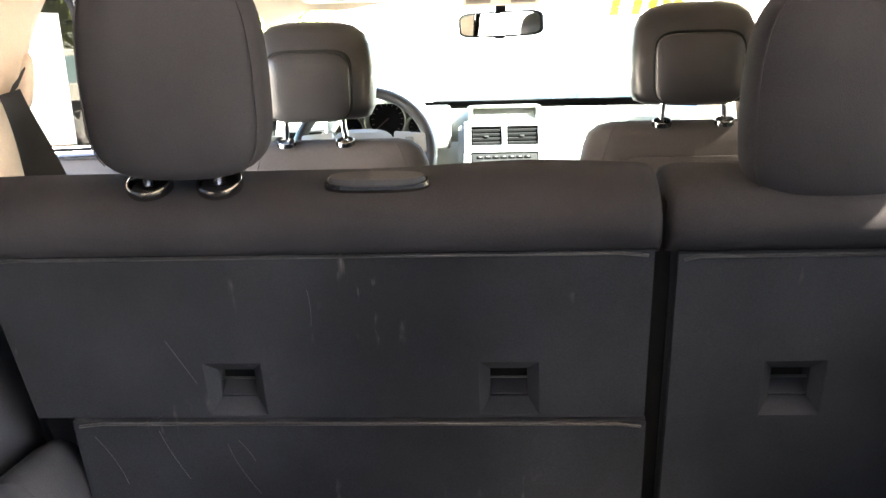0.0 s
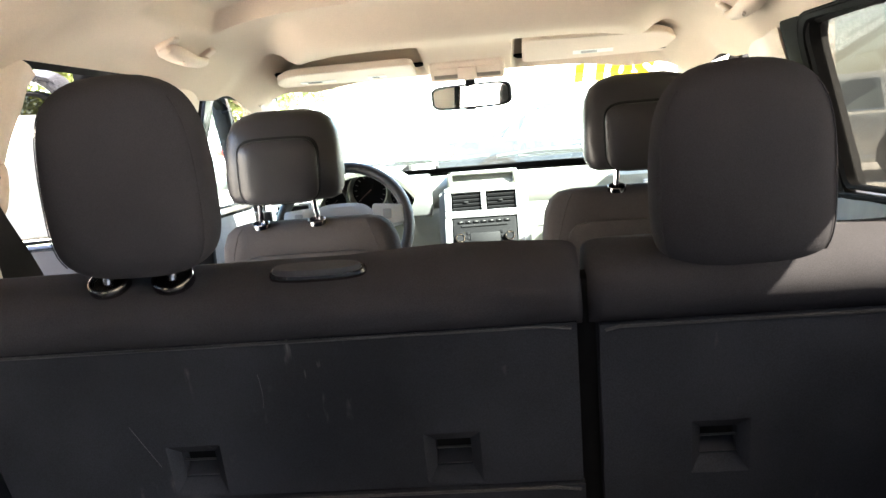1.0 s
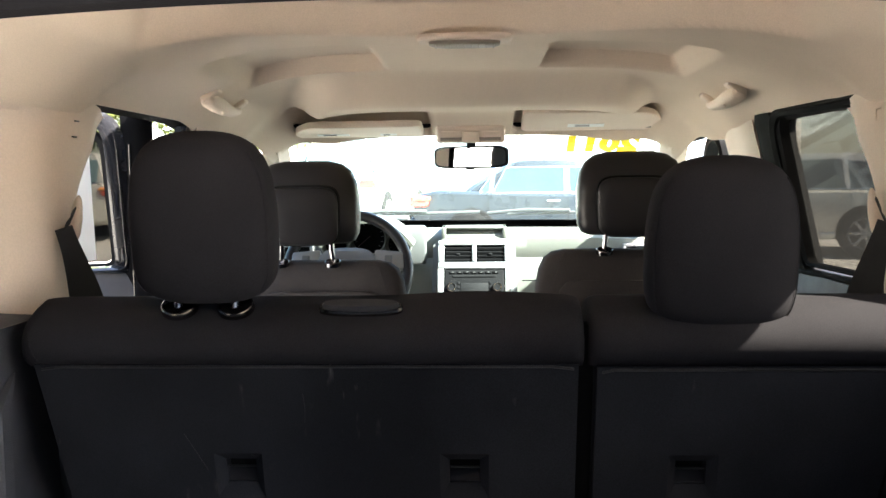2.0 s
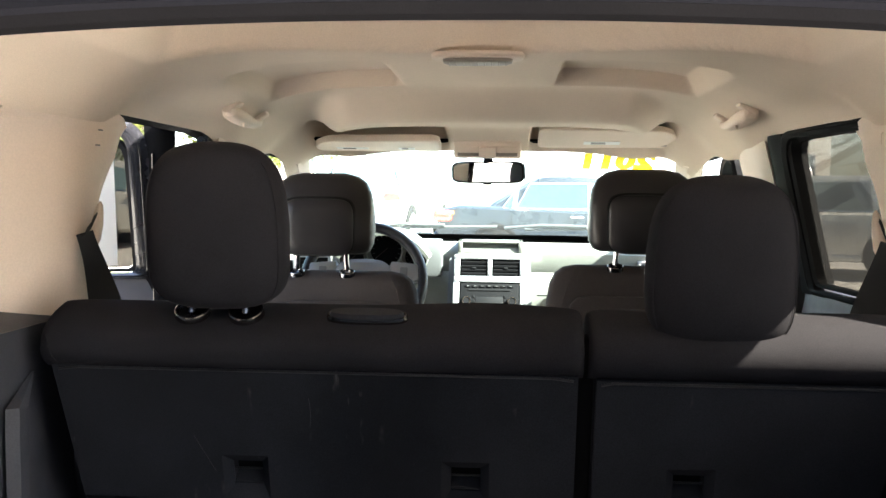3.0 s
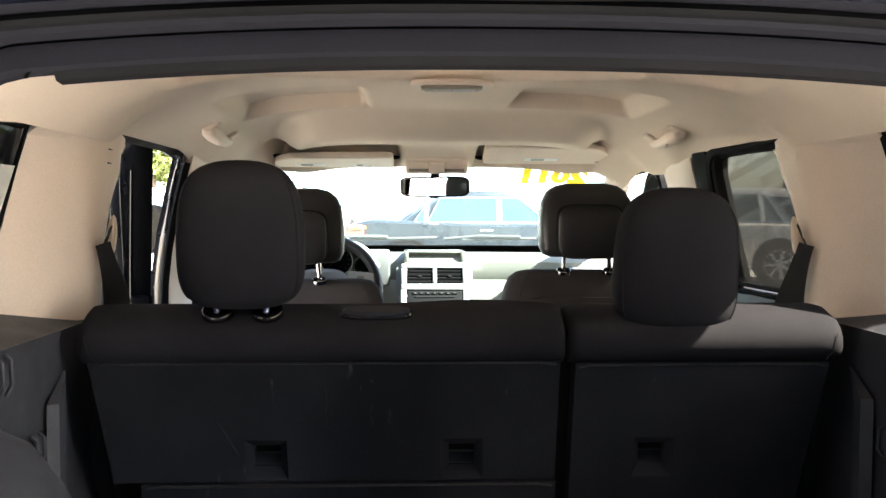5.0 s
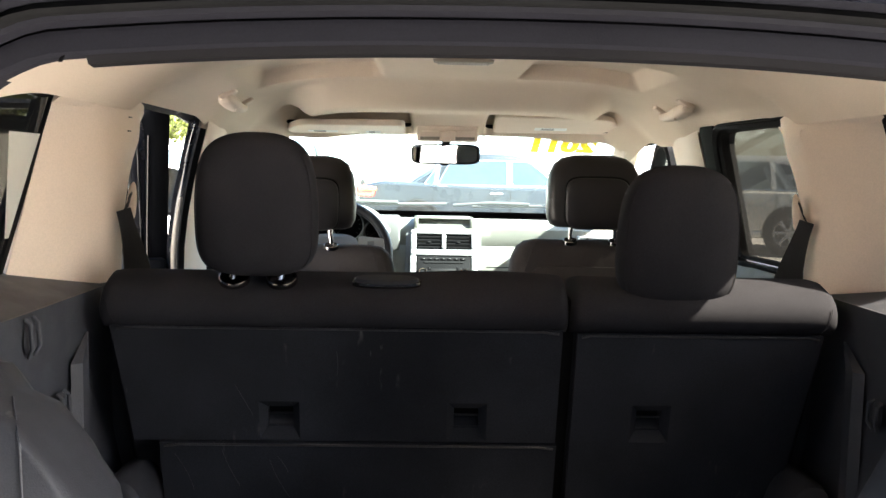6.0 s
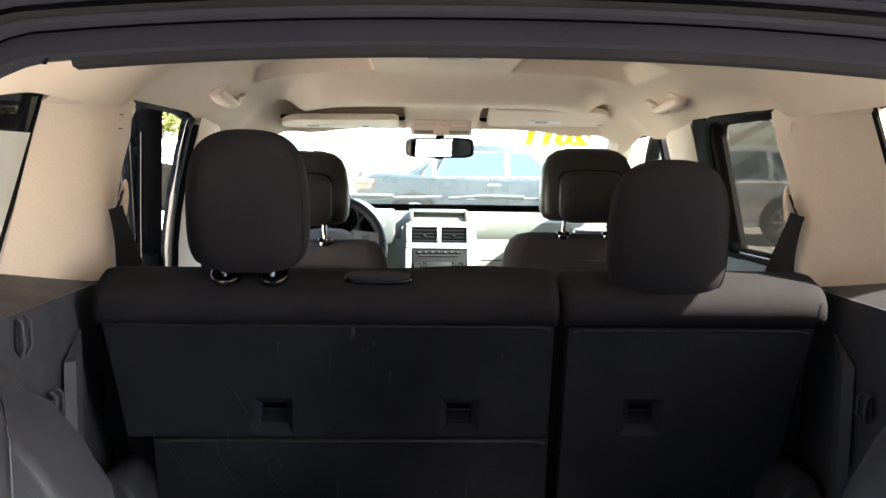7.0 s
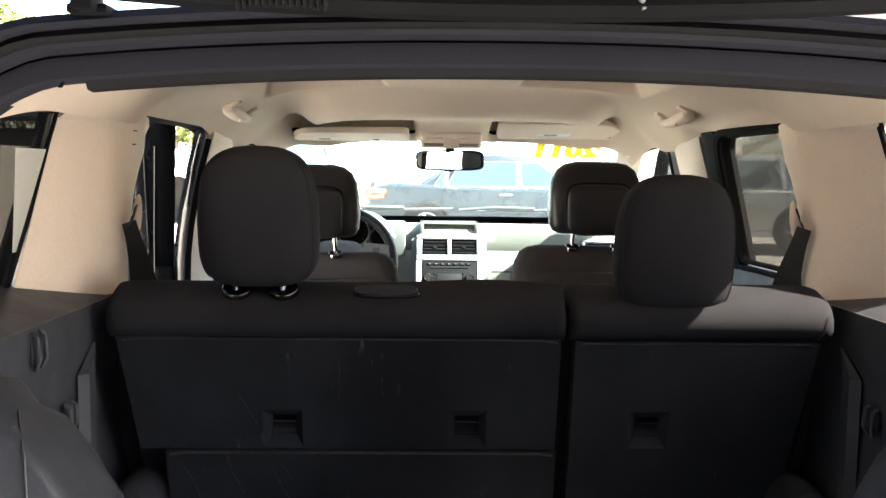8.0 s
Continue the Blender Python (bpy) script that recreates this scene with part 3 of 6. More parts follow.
# ---- cargo bay sides ----
def cargo_side(s):
    side = thing("wall_left" if s < 0 else "wall_right", (s * 0.74, 0.4, 0.8), "dark grained plastic side lining of the cargo bay", "side trim", "", "structure")
    # ledge under the quarter glass, sloping to its inner edge
    bm = BM()
    sheet(bm, lambda u, v: (s * mixf(0.87, 0.715, u), mixf(0.08, 0.90, v), 1.290 - 0.043 * u - 0.006 * u ** 4), 10, 20, 0.01 * s)
    part("ledge", bm, DARK_PLASTIC, side)
    # upright lining wall with a shallow swell
    bm = BM()
    sheet(bm, lambda u, v: (s * (0.714 + 0.012 * math.sin(math.pi * u) - 0.02 * smooth(0.6, 1.0, u)), mixf(0.08, 0.90, v), mixf(1.242, 0.79, u)), 12, 20, 0.012 * s)
    part("lining", bm, DARK_PLASTIC, side)
    bm = BM()
    prism(bm, [(s * 0.50, 0.79), (s * 0.725, 0.79), (s * 0.725, 1.235), (s * 0.655, 1.235), (s * 0.60, 0.95)], "y", 0.885, 0.91)
    part("filler", bm, DARK_PLASTIC, side)
    # raised rib next to the seat
    bm = BM()
    loft(bm, [[(s * x, y, z) for x, y in ((0.716, 0.655), (0.700, 0.668), (0.698, 0.690), (0.716, 0.705))] for z in (0.80, 1.0, 1.118, 1.122)] +
         [[(s * x, y, 1.165) for x, y in ((0.719, 0.735), (0.716, 0.738), (0.716, 0.741), (0.719, 0.744))]])
    part("rib", bm, DARK_PLASTIC, side)
    # bag hook recesses: shallow scoops with raised lips
    for yy, zz, h in ((0.485, 1.205, 0.055), (0.600, 1.062, 0.045)):
        bm = BM()
        for dy in (-0.016, 0.012):
            tube(bm, [(s * 0.712, yy + dy, zz + h * 0.55), (s * 0.703, yy + dy, zz + h * 0.4), (s * 0.702, yy + dy + 0.002, zz - h * 0.3), (s * 0.709, yy + dy * 0.6, zz - h * 0.6)], 0.0035, 8)
        loft(bm, [oval(s * (0.7135 - 0.002 * k), yy, zz, 0.016 - 0.004 * k, h * (0.55 - 0.1 * k), 3, 20, "yz") for k in (0, 1)])
        part("bag_hook", bm, DARK_PLASTIC, side)
    # wheel housing: a tapering hump from the tailgate forwards
    bm = BM()
    def hump(y, k):
        top, inn = mixf(1.235, 1.10, k), mixf(0.50, 0.56, k)
        return [(s * 0.73, y, top + 0.012), (s * 0.65, y, top + 0.012), (s * 0.603, y, top + 0.004), (s * 0.582, y, top - 0.028), (s * 0.545, y, top - 0.045), (s * 0.515, y, top - 0.085), (s * (inn - 0.03), y, top - 0.15),
                (s * (inn - 0.05), y, top - 0.25), (s * (inn - 0.05), y, 0.79), (s * 0.73, y, 0.79)]
    loft(bm, [hump(y, k) for y, k in ((0.055, 0.10), (0.06, 0.03), (0.075, 0.0), (0.15, 0.0), (0.19, 0.06), (0.215, 0.2))])
    part("wheel_housing", bm, HOUSING, side, "", 50)
    # thin panel seam down the housing's face, its edge highlight painted as lighter plastic
    bm = BM()
    tube(bm, [(s * 0.575, 0.128, 1.2045), (s * 0.571, 0.119, 1.203), (s * 0.554, 0.087, 1.195), (s * 0.540, 0.060, 1.183), (s * 0.535, 0.0535, 1.172), (s * 0.534, 0.0535, 1.12), (s * 0.532, 0.0535, 1.04)], 0.0012, 6)
    part("seam", bm, DARK_PLASTIC, side)
    # rounded hinge cover at the foot of the seat
    bm = BM()
    loft(bm, [oval(s * 0.640, 0.665 + 0.02 * k, 0.815, 0.050 * w, 0.094 * w, 2.2, 28, "xz") for k, w in ((0, 0.80), (0.3, 0.93), (1.2, 1.0), (5.5, 1.0), (7, 0.95))])
    part("hinge_cover", bm, HOUSING, side)
    return side


cargo_side(-1)
cargo_side(1)

# ---- rear seat: 60/40 split, seen from behind ----
PIV = pose(0, 0.700, 1.178, 13.45, 0, 0)  # z runs up the seat back, y forwards


def seat_profile(k=1.0, bulge=0.0):
    """Section of the back (y, z) in the seat's own axes, shrunk towards the ends by k."""
    pts = [(0.036, -0.40), (0.032, -0.10), (0.030, -0.006), (0.004, 0.005), (-0.004, 0.014), (-0.012, 0.024), (-0.0135, 0.040), (-0.008, 0.056), (0.006, 0.070), (0.026, 0.079), (0.052, 0.0845 + bulge), (0.085, 0.087 + bulge),
           (0.118, 0.076), (0.142, 0.045), (0.150, 0.0), (0.150, -0.15), (0.150, -0.40)]
    cy, cz = 0.07, -0.05
    return [(cy + (y - cy) * k, cz + (z - cz) * (1 - (1 - k) * 0.45)) for y, z in pts]


def seat_back(x0, x1, outer):
    """Cloth back from x0 to x1; the outer end slants in towards its foot."""
    bm = BM()
    n = 26
    rings = []
    stations = [(0.0, 0.82), (0.003, 0.90), (0.009, 0.96), (0.020, 0.99)]
    w = x1 - x0
    xs2 = [(x0 + d, k) for d, k in stations] + [(x0 + 0.045 + (w - 0.09) * i / n, 1.0) for i in range(n + 1)] + [(x1 - d, k) for d, k in reversed(stations)]
    for x, k in xs2:
        bulge = 0.008 * math.exp(-((x - 0.02) / 0.12) ** 2) - 0.004 * smooth(0.2, 0.3, x)
        ring = []
        for y, z in seat_profile(k, bulge):
            near = smooth(0.25, 0.0, abs(x - (x0 if outer < 0 else x1)))
            xx = x - outer * near * max(0.0, -z) * 0.075 + (x - (x0 + x1) / 2) * 0.002 * noise.noise((x * 8, y * 8, z * 8))
            ring.append((xx, y, z))
        rings.append(ring)
    loft(bm, rings)
    return move(bm, PIV)


def back_panel(x0, x1, z0, z1, slant, holes, y=-0.004):
    """A stiff carpeted board with openings, rounded corners, its outer edge slanted."""
    bm = BM()
    ex = sorted({x0, x1, *[v for h in holes for v in (h[0], h[1])]})
    ez = sorted({z0, z1, *[v for h in holes for v in (h[2], h[3])]})

    def fine(e, step):
        out = []
        for a, b in zip(e, e[1:]):
            k = max(1, round((b - a) / step))
            out += [a + (b - a) * i / k for i in range(k)]
        return out + [e[-1]]
    fx, fz = fine(ex, 0.03), fine(ez, 0.03)

    def place(x, z):
        t = 0.0
        if slant:
            edge = x0 if slant < 0 else x1
            t = -slant * smooth(0.2, 0.0, abs(x - edge)) * (z1 - z) * 0.105
        return (x + t, y + 0.0012 * noise.noise((x * 6, z * 6, 1.0)), z)
    vs = {(i, j): bm.verts.new(place(x, z)) for i, x in enumerate(fx) for j, z in enumerate(fz)}
    bs = {k: bm.verts.new(v.co + Vector((0, 0.012, 0))) for k, v in vs.items()}
    fs, open_edge = [], {}
    for i in range(len(fx) - 1):
        for j in range(len(fz) - 1):
            mx, mz = (fx[i] + fx[i + 1]) / 2, (fz[j] + fz[j + 1]) / 2
            if not any(h[0] < mx < h[1] and h[2] < mz < h[3] for h in holes):
                ring = ((i, j), (i + 1, j), (i + 1, j + 1), (i, j + 1))
                bm.faces.new([vs[k] for k in ring])
                bm.faces.new([bs[k] for k in reversed(ring)])
                for a, b in zip(ring, ring[1:] + ring[:1]):
                    if (b, a) in open_edge:
                        del open_edge[b, a]
                    else:
                        open_edge[a, b] = True
    for a, b in open_edge:
        bm.faces.new((vs[b], vs[a], bs[a], bs[b]))
    for v in [v for v in bm.verts if not v.link_faces]:
        bm.verts.remove(v)
    rim = [e for e in bm.edges if len(e.link_faces) == 2 and e.calc_face_angle() > 1.0]
    round_edges(bm, bm.faces[:], rim, 0.0035, 3)
    return move(bm, PIV)


def edge_binding(parent, x0, x1, z, y=-0.004):
    """Thin glossy binding added along a board's upper edge to draw its highlight line."""
    bm = BM()
    n = 24
    tube(bm, [(mixf(x0, x1, k / n), y - 0.0005 + 0.0008 * noise.noise((k * 0.7, z * 9, 3.0)), z - 0.003 - (0.004 if k in (0, n) else 0.0)) for k in range(n + 1)], 0.0022, 8)
    part("edge_binding", move(bm, PIV), GLINT_GREY, parent, "glossy binding added for the edge highlight")


def latch(parent, x, z):
    """Child-seat anchor: a tapering recess with a slot, a bar and a lip."""
    w, h = 0.038, 0.040
    wi, lo, hi, d1, d2 = 0.024, -0.020, 0.022, 0.010, 0.036
    bm = BM()
    rings = [[(x - a, y, z + q0), (x + a, y, z + q0), (x + a, y, z + q1), (x - a, y, z + q1)] for a, y, q0, q1 in ((w, -0.004, -h, h), (wi, d1, lo, hi), (wi, d2, lo + 0.004, hi))]
    vs = [[bm.verts.new(p) for p in ring] for ring in rings]
    for r0, r1 in zip(vs, vs[1:]):
        for i in range(4):
            bm.faces.new((r0[i], r0[(i + 1) % 4], r1[(i + 1) % 4], r1[i]))
    tether = part("tether_anchor", move(bm, PIV), CARPET, parent)
    bm = BM()
    box(bm, (x, d2 - 0.002, z + 0.001), (2 * wi, 0.004, hi - lo + 0.004), 0.001, 1)
    part("slot", move(bm, PIV), RUBBER, tether)
    bm = BM()
    box(bm, (x, d1 + 0.012, z - 0.012), (2 * wi - 0.001, 0.024, 0.002), 0.0006, 1, pose(0, 0, 0, 28, 0, 0))
    part("guide_lip", move(bm, PIV), HOUSING, tether)
    bm = BM()
    tube(bm, [(x - wi, d1 + 0.008, z + 0.004), (x + wi, d1 + 0.008, z + 0.004)], 0.0016, 8)
    part("bar", move(bm, PIV), GLINT_GREY, tether)
    return tether


def rear_headrest(parent, x, z0, z1, lean=6):
    """Padded cushion: rounded corners, sides swelling a little, slightly dished towards the seat."""
    bm = BM()
    h = z1 - z0
    prof = []
    for i in range(33):
        t = 0.5 - 0.5 * math.cos(math.pi * i / 32)
        q = abs(2 * t - 1)
        swell = 0.1120 * (1 - 0.09 * smooth(0.45, 1.0, t) - 0.02 * smooth(0.35, 0.0, t))
        prof.append((t * h, max(0.004, swell * (1 - q ** (6.5 if t < 0.5 else 4.2)) ** (1 / 2.5)), max(0.003, 0.047 * (1 - q ** 5.0) ** (1 / 2.2))))
    loft(bm, [oval(0, 0, z, a, b, 3.3, 56) for z, a, b in prof])
    for v in bm.verts:
        v.co.y += 0.010 * (v.co.x / 0.11) ** 2 + 0.0012 * noise.noise((v.co.x * 14, v.co.y * 14 + x, v.co.z * 14))
    m = pose(x, 0.728, z0, lean, 0, 0)
    rest = part("headrest", move(bm, m), FABRIC, parent, "", 80)
    # sewn seam round the sides
    for sgn in (-1, 1):
        bm = BM()
        tube(bm, [m @ Vector((sgn * (a * 0.93), -b * 0.70 + 0.010 * (a * 0.93 / 0.11) ** 2, z)) for z, a, b in prof[6:-7]], 0.0010, 6)
        part("seam", bm, FABRIC, rest)
    for dx in (-0.044, 0.044):
        bm = BM()
        tube(bm, [(x + dx, 0.716, 1.235), (x + dx, 0.722, 1.275), (x + dx, 0.735, z0 + 0.04)], 0.0068, 12)
        part("post", bm, CHROME, rest)
    return rest


def guide(parent, x, y, z, r=0.0255, tilt=27, ring=SMOKED_CHROME):
    """Oval collar of a headrest post."""
    m = pose(x, y, z, tilt, 0, 0)
    bm = BM()
    loft(bm, [oval(0, 0, h, r * a, r * 0.90 * a, 2, 28) for h, a in ((-0.004, 1.0), (0.003, 1.0), (0.006, 0.97), (0.0072, 0.91), (0.006, 0.84), (0.001, 0.78), (0.0004, 0.3))])
    g = part("post_guide", move(bm, m), ring, parent, "glossy oval post collar")
    return g


for x0, x1, outer, label in ((-0.678, 0.176, -1, "wide black cloth rear seat back with a raised headrest"),
                             (0.184, 0.678, 1, "narrow black cloth rear seat back with a lowered headrest")):
    seat = thing("rear_seat", ((x0 + x1) / 2, 0.8, 0.8), label, "car seat", "rear seat sections")
    part("backrest", seat_back(x0, x1, outer), FABRIC, seat, "", 60)
    bm = BM()
    box(bm, ((x0 + x1) / 2, 1.09, 0.86), (x1 - x0 - 0.02, 0.46, 0.15), 0.05, 4)
    part("seat_cushion", bm, FABRIC, seat)
    if outer < 0:
        # black filler added behind the split so that the gap looks shaded
        bm = BM()
        box(bm, (0.180, 0.79, 1.0), (0.03, 0.03, 0.50), 0.004, 2, pose(0, 0, 0, 13.45, 0, 0))
        part("hinge_bracket", bm, RUBBER, seat)
        L = [(-0.360, -0.181), (-0.005, -0.181)]
        holes = [(x - 0.038, x + 0.038, z - 0.040, z + 0.040) for x, z in L]
        part("back_panel", back_panel(-0.661, 0.167, -0.225, 0.011, -1, holes), CARPET, seat, "scuffed black carpeted back board")
        part("load_flap", back_panel(-0.588, 0.169, -0.385, -0.229, 0, [], -0.008), CARPET, seat, "black carpeted lower flap")
        for x, z in L:
            latch(seat, x, z)
        edge_binding(seat, -0.650, 0.160, 0.011)
        edge_binding(seat, -0.580, 0.163, -0.229, -0.008)
        rear_headrest(seat, -0.400, 1.278, 1.542)
        for x in (-0.440, -0.353):
            guide(seat, x, 0.717, 1.2725, 0.0285, 34)
        # release handle in its bezel
        m = pose(-0.160, 0.717, 1.2685, 32, 0, 0)
        bm = BM()
        loft(bm, [oval(0, 0, h, 0.064 * a, 0.0155 * b, 3.0, 40) for h, a, b in ((-0.006, 1, 1), (0.003, 1.0, 1.0), (0.007, 0.965, 0.85), (0.0075, 0.93, 0.66), (0.004, 0.90, 0.55))])
        hb = part("release_bezel", move(bm, m), GLOSS_BLACK, seat, "glossy black seat release bezel")
        bm = BM()
        loft(bm, [oval(0, -0.001, h, 0.059 * a, 0.0125 * b, 2.6, 36) for h, a, b in ((0.000, 1, 1), (0.009, 1.0, 1.0), (0.014, 0.95, 0.70))])
        part("release_lever", move(bm, m), HOUSING, hb)
    else:
        L = [(0.347, -0.182)]
        holes = [(x - 0.038, x + 0.038, z - 0.040, z + 0.040) for x, z in L]
        part("back_panel", back_panel(0.195, 0.655, -0.385, 0.005, 1, holes), CARPET, seat, "scuffed black carpeted back board")
        latch(seat, *L[0])
        edge_binding(seat, 0.202, 0.648, 0.005)
        rear_headrest(seat, 0.381, 1.232, 1.497)
    # row of sewn stitches at the end of the bolster
    bm = BM()
    xe = x0 + 0.020 if outer < 0 else x1 - 0.020
    line = [PIV @ Vector((xe - outer * a, y, z)) for a, y, z in ((-0.004, -0.006, 0.062), (0.0, -0.0125, 0.045), (0.006, -0.0145, 0.028), (0.018, -0.011, 0.008))]
    for k in range(10):
        a, b = ((k + d) / 10 * 3 for d in (0.2, 0.75))
        tube(bm, [line[int(q)].lerp(line[min(int(q) + 1, 3)], q - int(q)) for q in (a, b)], 0.0008, 5)
    part("seam", bm, FABRIC, seat)


# long pale scratches on the boards
SCRATCHES = (((-0.560, -0.250), (-0.535, -0.290), (-0.528, -0.330)), ((-0.470, -0.240), (-0.462, -0.275), (-0.440, -0.320)), ((-0.380, -0.262), (-0.372, -0.300), (-0.345, -0.345)),
             ((-0.365, -0.255), (-0.350, -0.275), (-0.346, -0.290)), ((-0.440, -0.105), (-0.418, -0.150), (-0.408, -0.170)), ((-0.250, -0.035), (-0.246, -0.062), (-0.250, -0.085)))
wide_seat = next(o for o in scene.objects if o.name == "rear_seat")
for line in SCRATCHES:
    bm = BM()
    a, b, c = (Vector((x, -0.0118 if z < -0.229 else -0.0072, z)) for x, z in line)
    tube(bm, [a.lerp(b, t).lerp(b.lerp(c, t), t) for t in (k / 8 for k in range(9))], 0.0003, 5)
    part("scratch", move(bm, PIV), SCRATCH, wide_seat)

# ---- front seats ----
def front_seat(x, top, rest_z0, rest_z1, rest_x, inner, label):
    seat = thing("front_seat", (x, 1.7, 0.48), label, "car seat", "front seats")
    prof = [(-0.62, 0.215, 0.055), (-0.40, 0.215, 0.060), (-0.20, 0.212, 0.060), (-0.10, 0.207, 0.058), (-0.05, 0.200, 0.054), (-0.022, 0.188, 0.047), (-0.006, 0.168, 0.036), (0.0, 0.140, 0.020)]
    bm = BM()
    loft(bm, [oval(x, 1.575 - 0.20 * z, top + z, a, b, 4.5, 48) for z, a, b in prof])
    part("backrest", bm, LIT_CLOTH, seat, "", 60)
    # stiff map pocket panel on the back with a curved upper edge, and the sewn welt
    bm = BM()
    loft(bm, [oval(x, 1.575 - 0.20 * z - 0.056, top + z, a, 0.014, 4.0, 36) for z, a in ((-0.60, 0.150), (-0.40, 0.160), (-0.14, 0.158), (-0.095, 0.150), (-0.078, 0.135), (-0.073, 0.11))])
    part("map_pocket", bm, LIT_CLOTH, seat)
    for sgn in (-1, 1):
        bm = BM()
        tube(bm, [(x + sgn * 0.140, 1.53, top - 0.0065), (x + sgn * 0.150, 1.517, top - 0.022), (x + sgn * 0.162, 1.519, top - 0.06), (x + sgn * 0.176, 1.527, top - 0.11), (x + sgn * 0.180, 1.55, top - 0.2)], 0.0016, 6)
        part("welt", bm, LIT_CLOTH, seat)
    bm = BM()
    box(bm, (x, 1.86, 0.80), (0.46, 0.50, 0.16), 0.06, 4)
    part("seat_cushion", bm, LIT_CLOTH, seat)
    # headrest: padded surround with an inset smooth rear cover
    h = rest_z1 - rest_z0
    bm = BM()
    prof = [(0.0, 0.104, 0.035), (0.03, 0.120, 0.048), (0.12, 0.129, 0.052), (0.30, 0.132, 0.056), (0.55, 0.130, 0.056), (0.75, 0.123, 0.052), (0.88, 0.110, 0.044), (0.96, 0.088, 0.033), (1.0, 0.055, 0.016)]
    loft(bm, [oval(rest_x, 1.545 + 0.02 * z, rest_z0 + z * h, a, b, 3.6, 44) for z, a, b in prof])
    rest = part("headrest", bm, LEATHER, seat, "", 60)
    bm = BM()
    loft(bm, [oval(rest_x, 1.490 + y, rest_z0 + 0.345 * h, a, b, 5.0, 40, "xz") for y, a, b in ((0.02, 0.0905, 0.0735), (-0.0025, 0.0905, 0.0735), (-0.0035, 0.089, 0.072))])
    part("cover_joint", bm, RUBBER, rest)
    bm = BM()
    loft(bm, [oval(rest_x, 1.490 + y, rest_z0 + 0.335 * h, a, b, 5.0, 40, "xz") for y, a, b in ((0.02, 0.088, 0.070), (-0.004, 0.088, 0.070), (-0.009, 0.084, 0.066), (-0.014, 0.06, 0.045), (-0.016, 0.02, 0.015))])
    part("rear_cover", bm, LEATHER, rest, "smooth black vinyl rear cover", 60)
    for dx in (-0.064, 0.064):
        bm = BM()
        tube(bm, [(rest_x + dx, 1.545, top - 0.03), (rest_x + dx, 1.543, top + 0.012), (rest_x + dx * 0.97, 1.538, top + 0.030), (rest_x + dx * 0.95, 1.541, rest_z0 + 0.03)], 0.0065, 12)
        part("post", bm, CHROME, rest)
        guide(seat, rest_x + dx, 1.538, top - 0.004, 0.020, 20)
    return seat


front_seat(-0.372, 1.265, 1.312, 1.514, -0.407, 1, "dark cloth driver seat with a black vinyl headrest on chrome posts")
front_seat(0.366, 1.290, 1.328, 1.530, 0.388, -1, "dark cloth passenger seat with a black vinyl headrest on chrome posts")


# ---- doors ----
def side_x(z, y=1.3):
    """Half width of the closed doors' inner face at a height; the door's rear end swells outwards."""
    return 0.040 * smooth(1.20, 0.90, y) + (0.790 - 0.080 * (z - 1.25) / 0.34 if z > 1.25 else 0.790 + 0.02 * (1.25 - z))


def door_frame(bm, pts, s, w, depth, inward=0.0):
    """A rounded frame bar along a closed outline of (y, z) on the leaning side plane."""
    n = len(pts)
    cy, cz = sum(p[0] for p in pts) / n, sum(p[1] for p in pts) / n
    rings = []
    for y, z in pts:
        d = Vector((0, cy - y, cz - z)).normalized()
        x = side_x(z, y)
        rings.append([(s * (x - inward), y, z), (s * (x - inward - 0.006), y + d.y * w * 0.5, z + d.z * w * 0.5), (s * (x - inward), y + d.y * w, z + d.z * w),
                      (s * (x + depth), y + d.y * w, z + d.z * w), (s * (x + depth), y, z)])
    rings.append(rings[0])
    return loft(bm, rings, True, False)


def round_poly(pts, r=0.04, k=6):
    """Round the corners of a polygon of (y, z), by one radius or one a corner."""
    out = []
    n = len(pts)
    for i in range(n):
        p, a, b = Vector(pts[i]), Vector(pts[i - 1]), Vector(pts[(i + 1) % n])
        rr = min(r[i] if isinstance(r, (list, tuple)) else r, (a - p).length * 0.45, (b - p).length * 0.45)
        p0, p1 = p + (a - p).normalized() * rr, p + (b - p).normalized() * rr
        for j in range(k + 1):
            t = j / k
            out.append(tuple((1 - t) ** 2 * p0 + 2 * t * (1 - t) * p + t * t * p1))
    return out


def pane(bm, pts, s, off, inset=0.0):
    a = [bm.verts.new((s * (side_x(z, y) + off), y, z)) for y, z in pts]
    b = [bm.verts.new((s * (side_x(z, y) + off + 0.003), y, z)) for y, z in pts]
    bm.faces.new(a)
    bm.faces.new(b[::-1])
    for i in range(len(pts)):
        j = (i + 1) % len(pts)
        bm.faces.new((a[i], b[i], b[j], a[j]))
    return bm


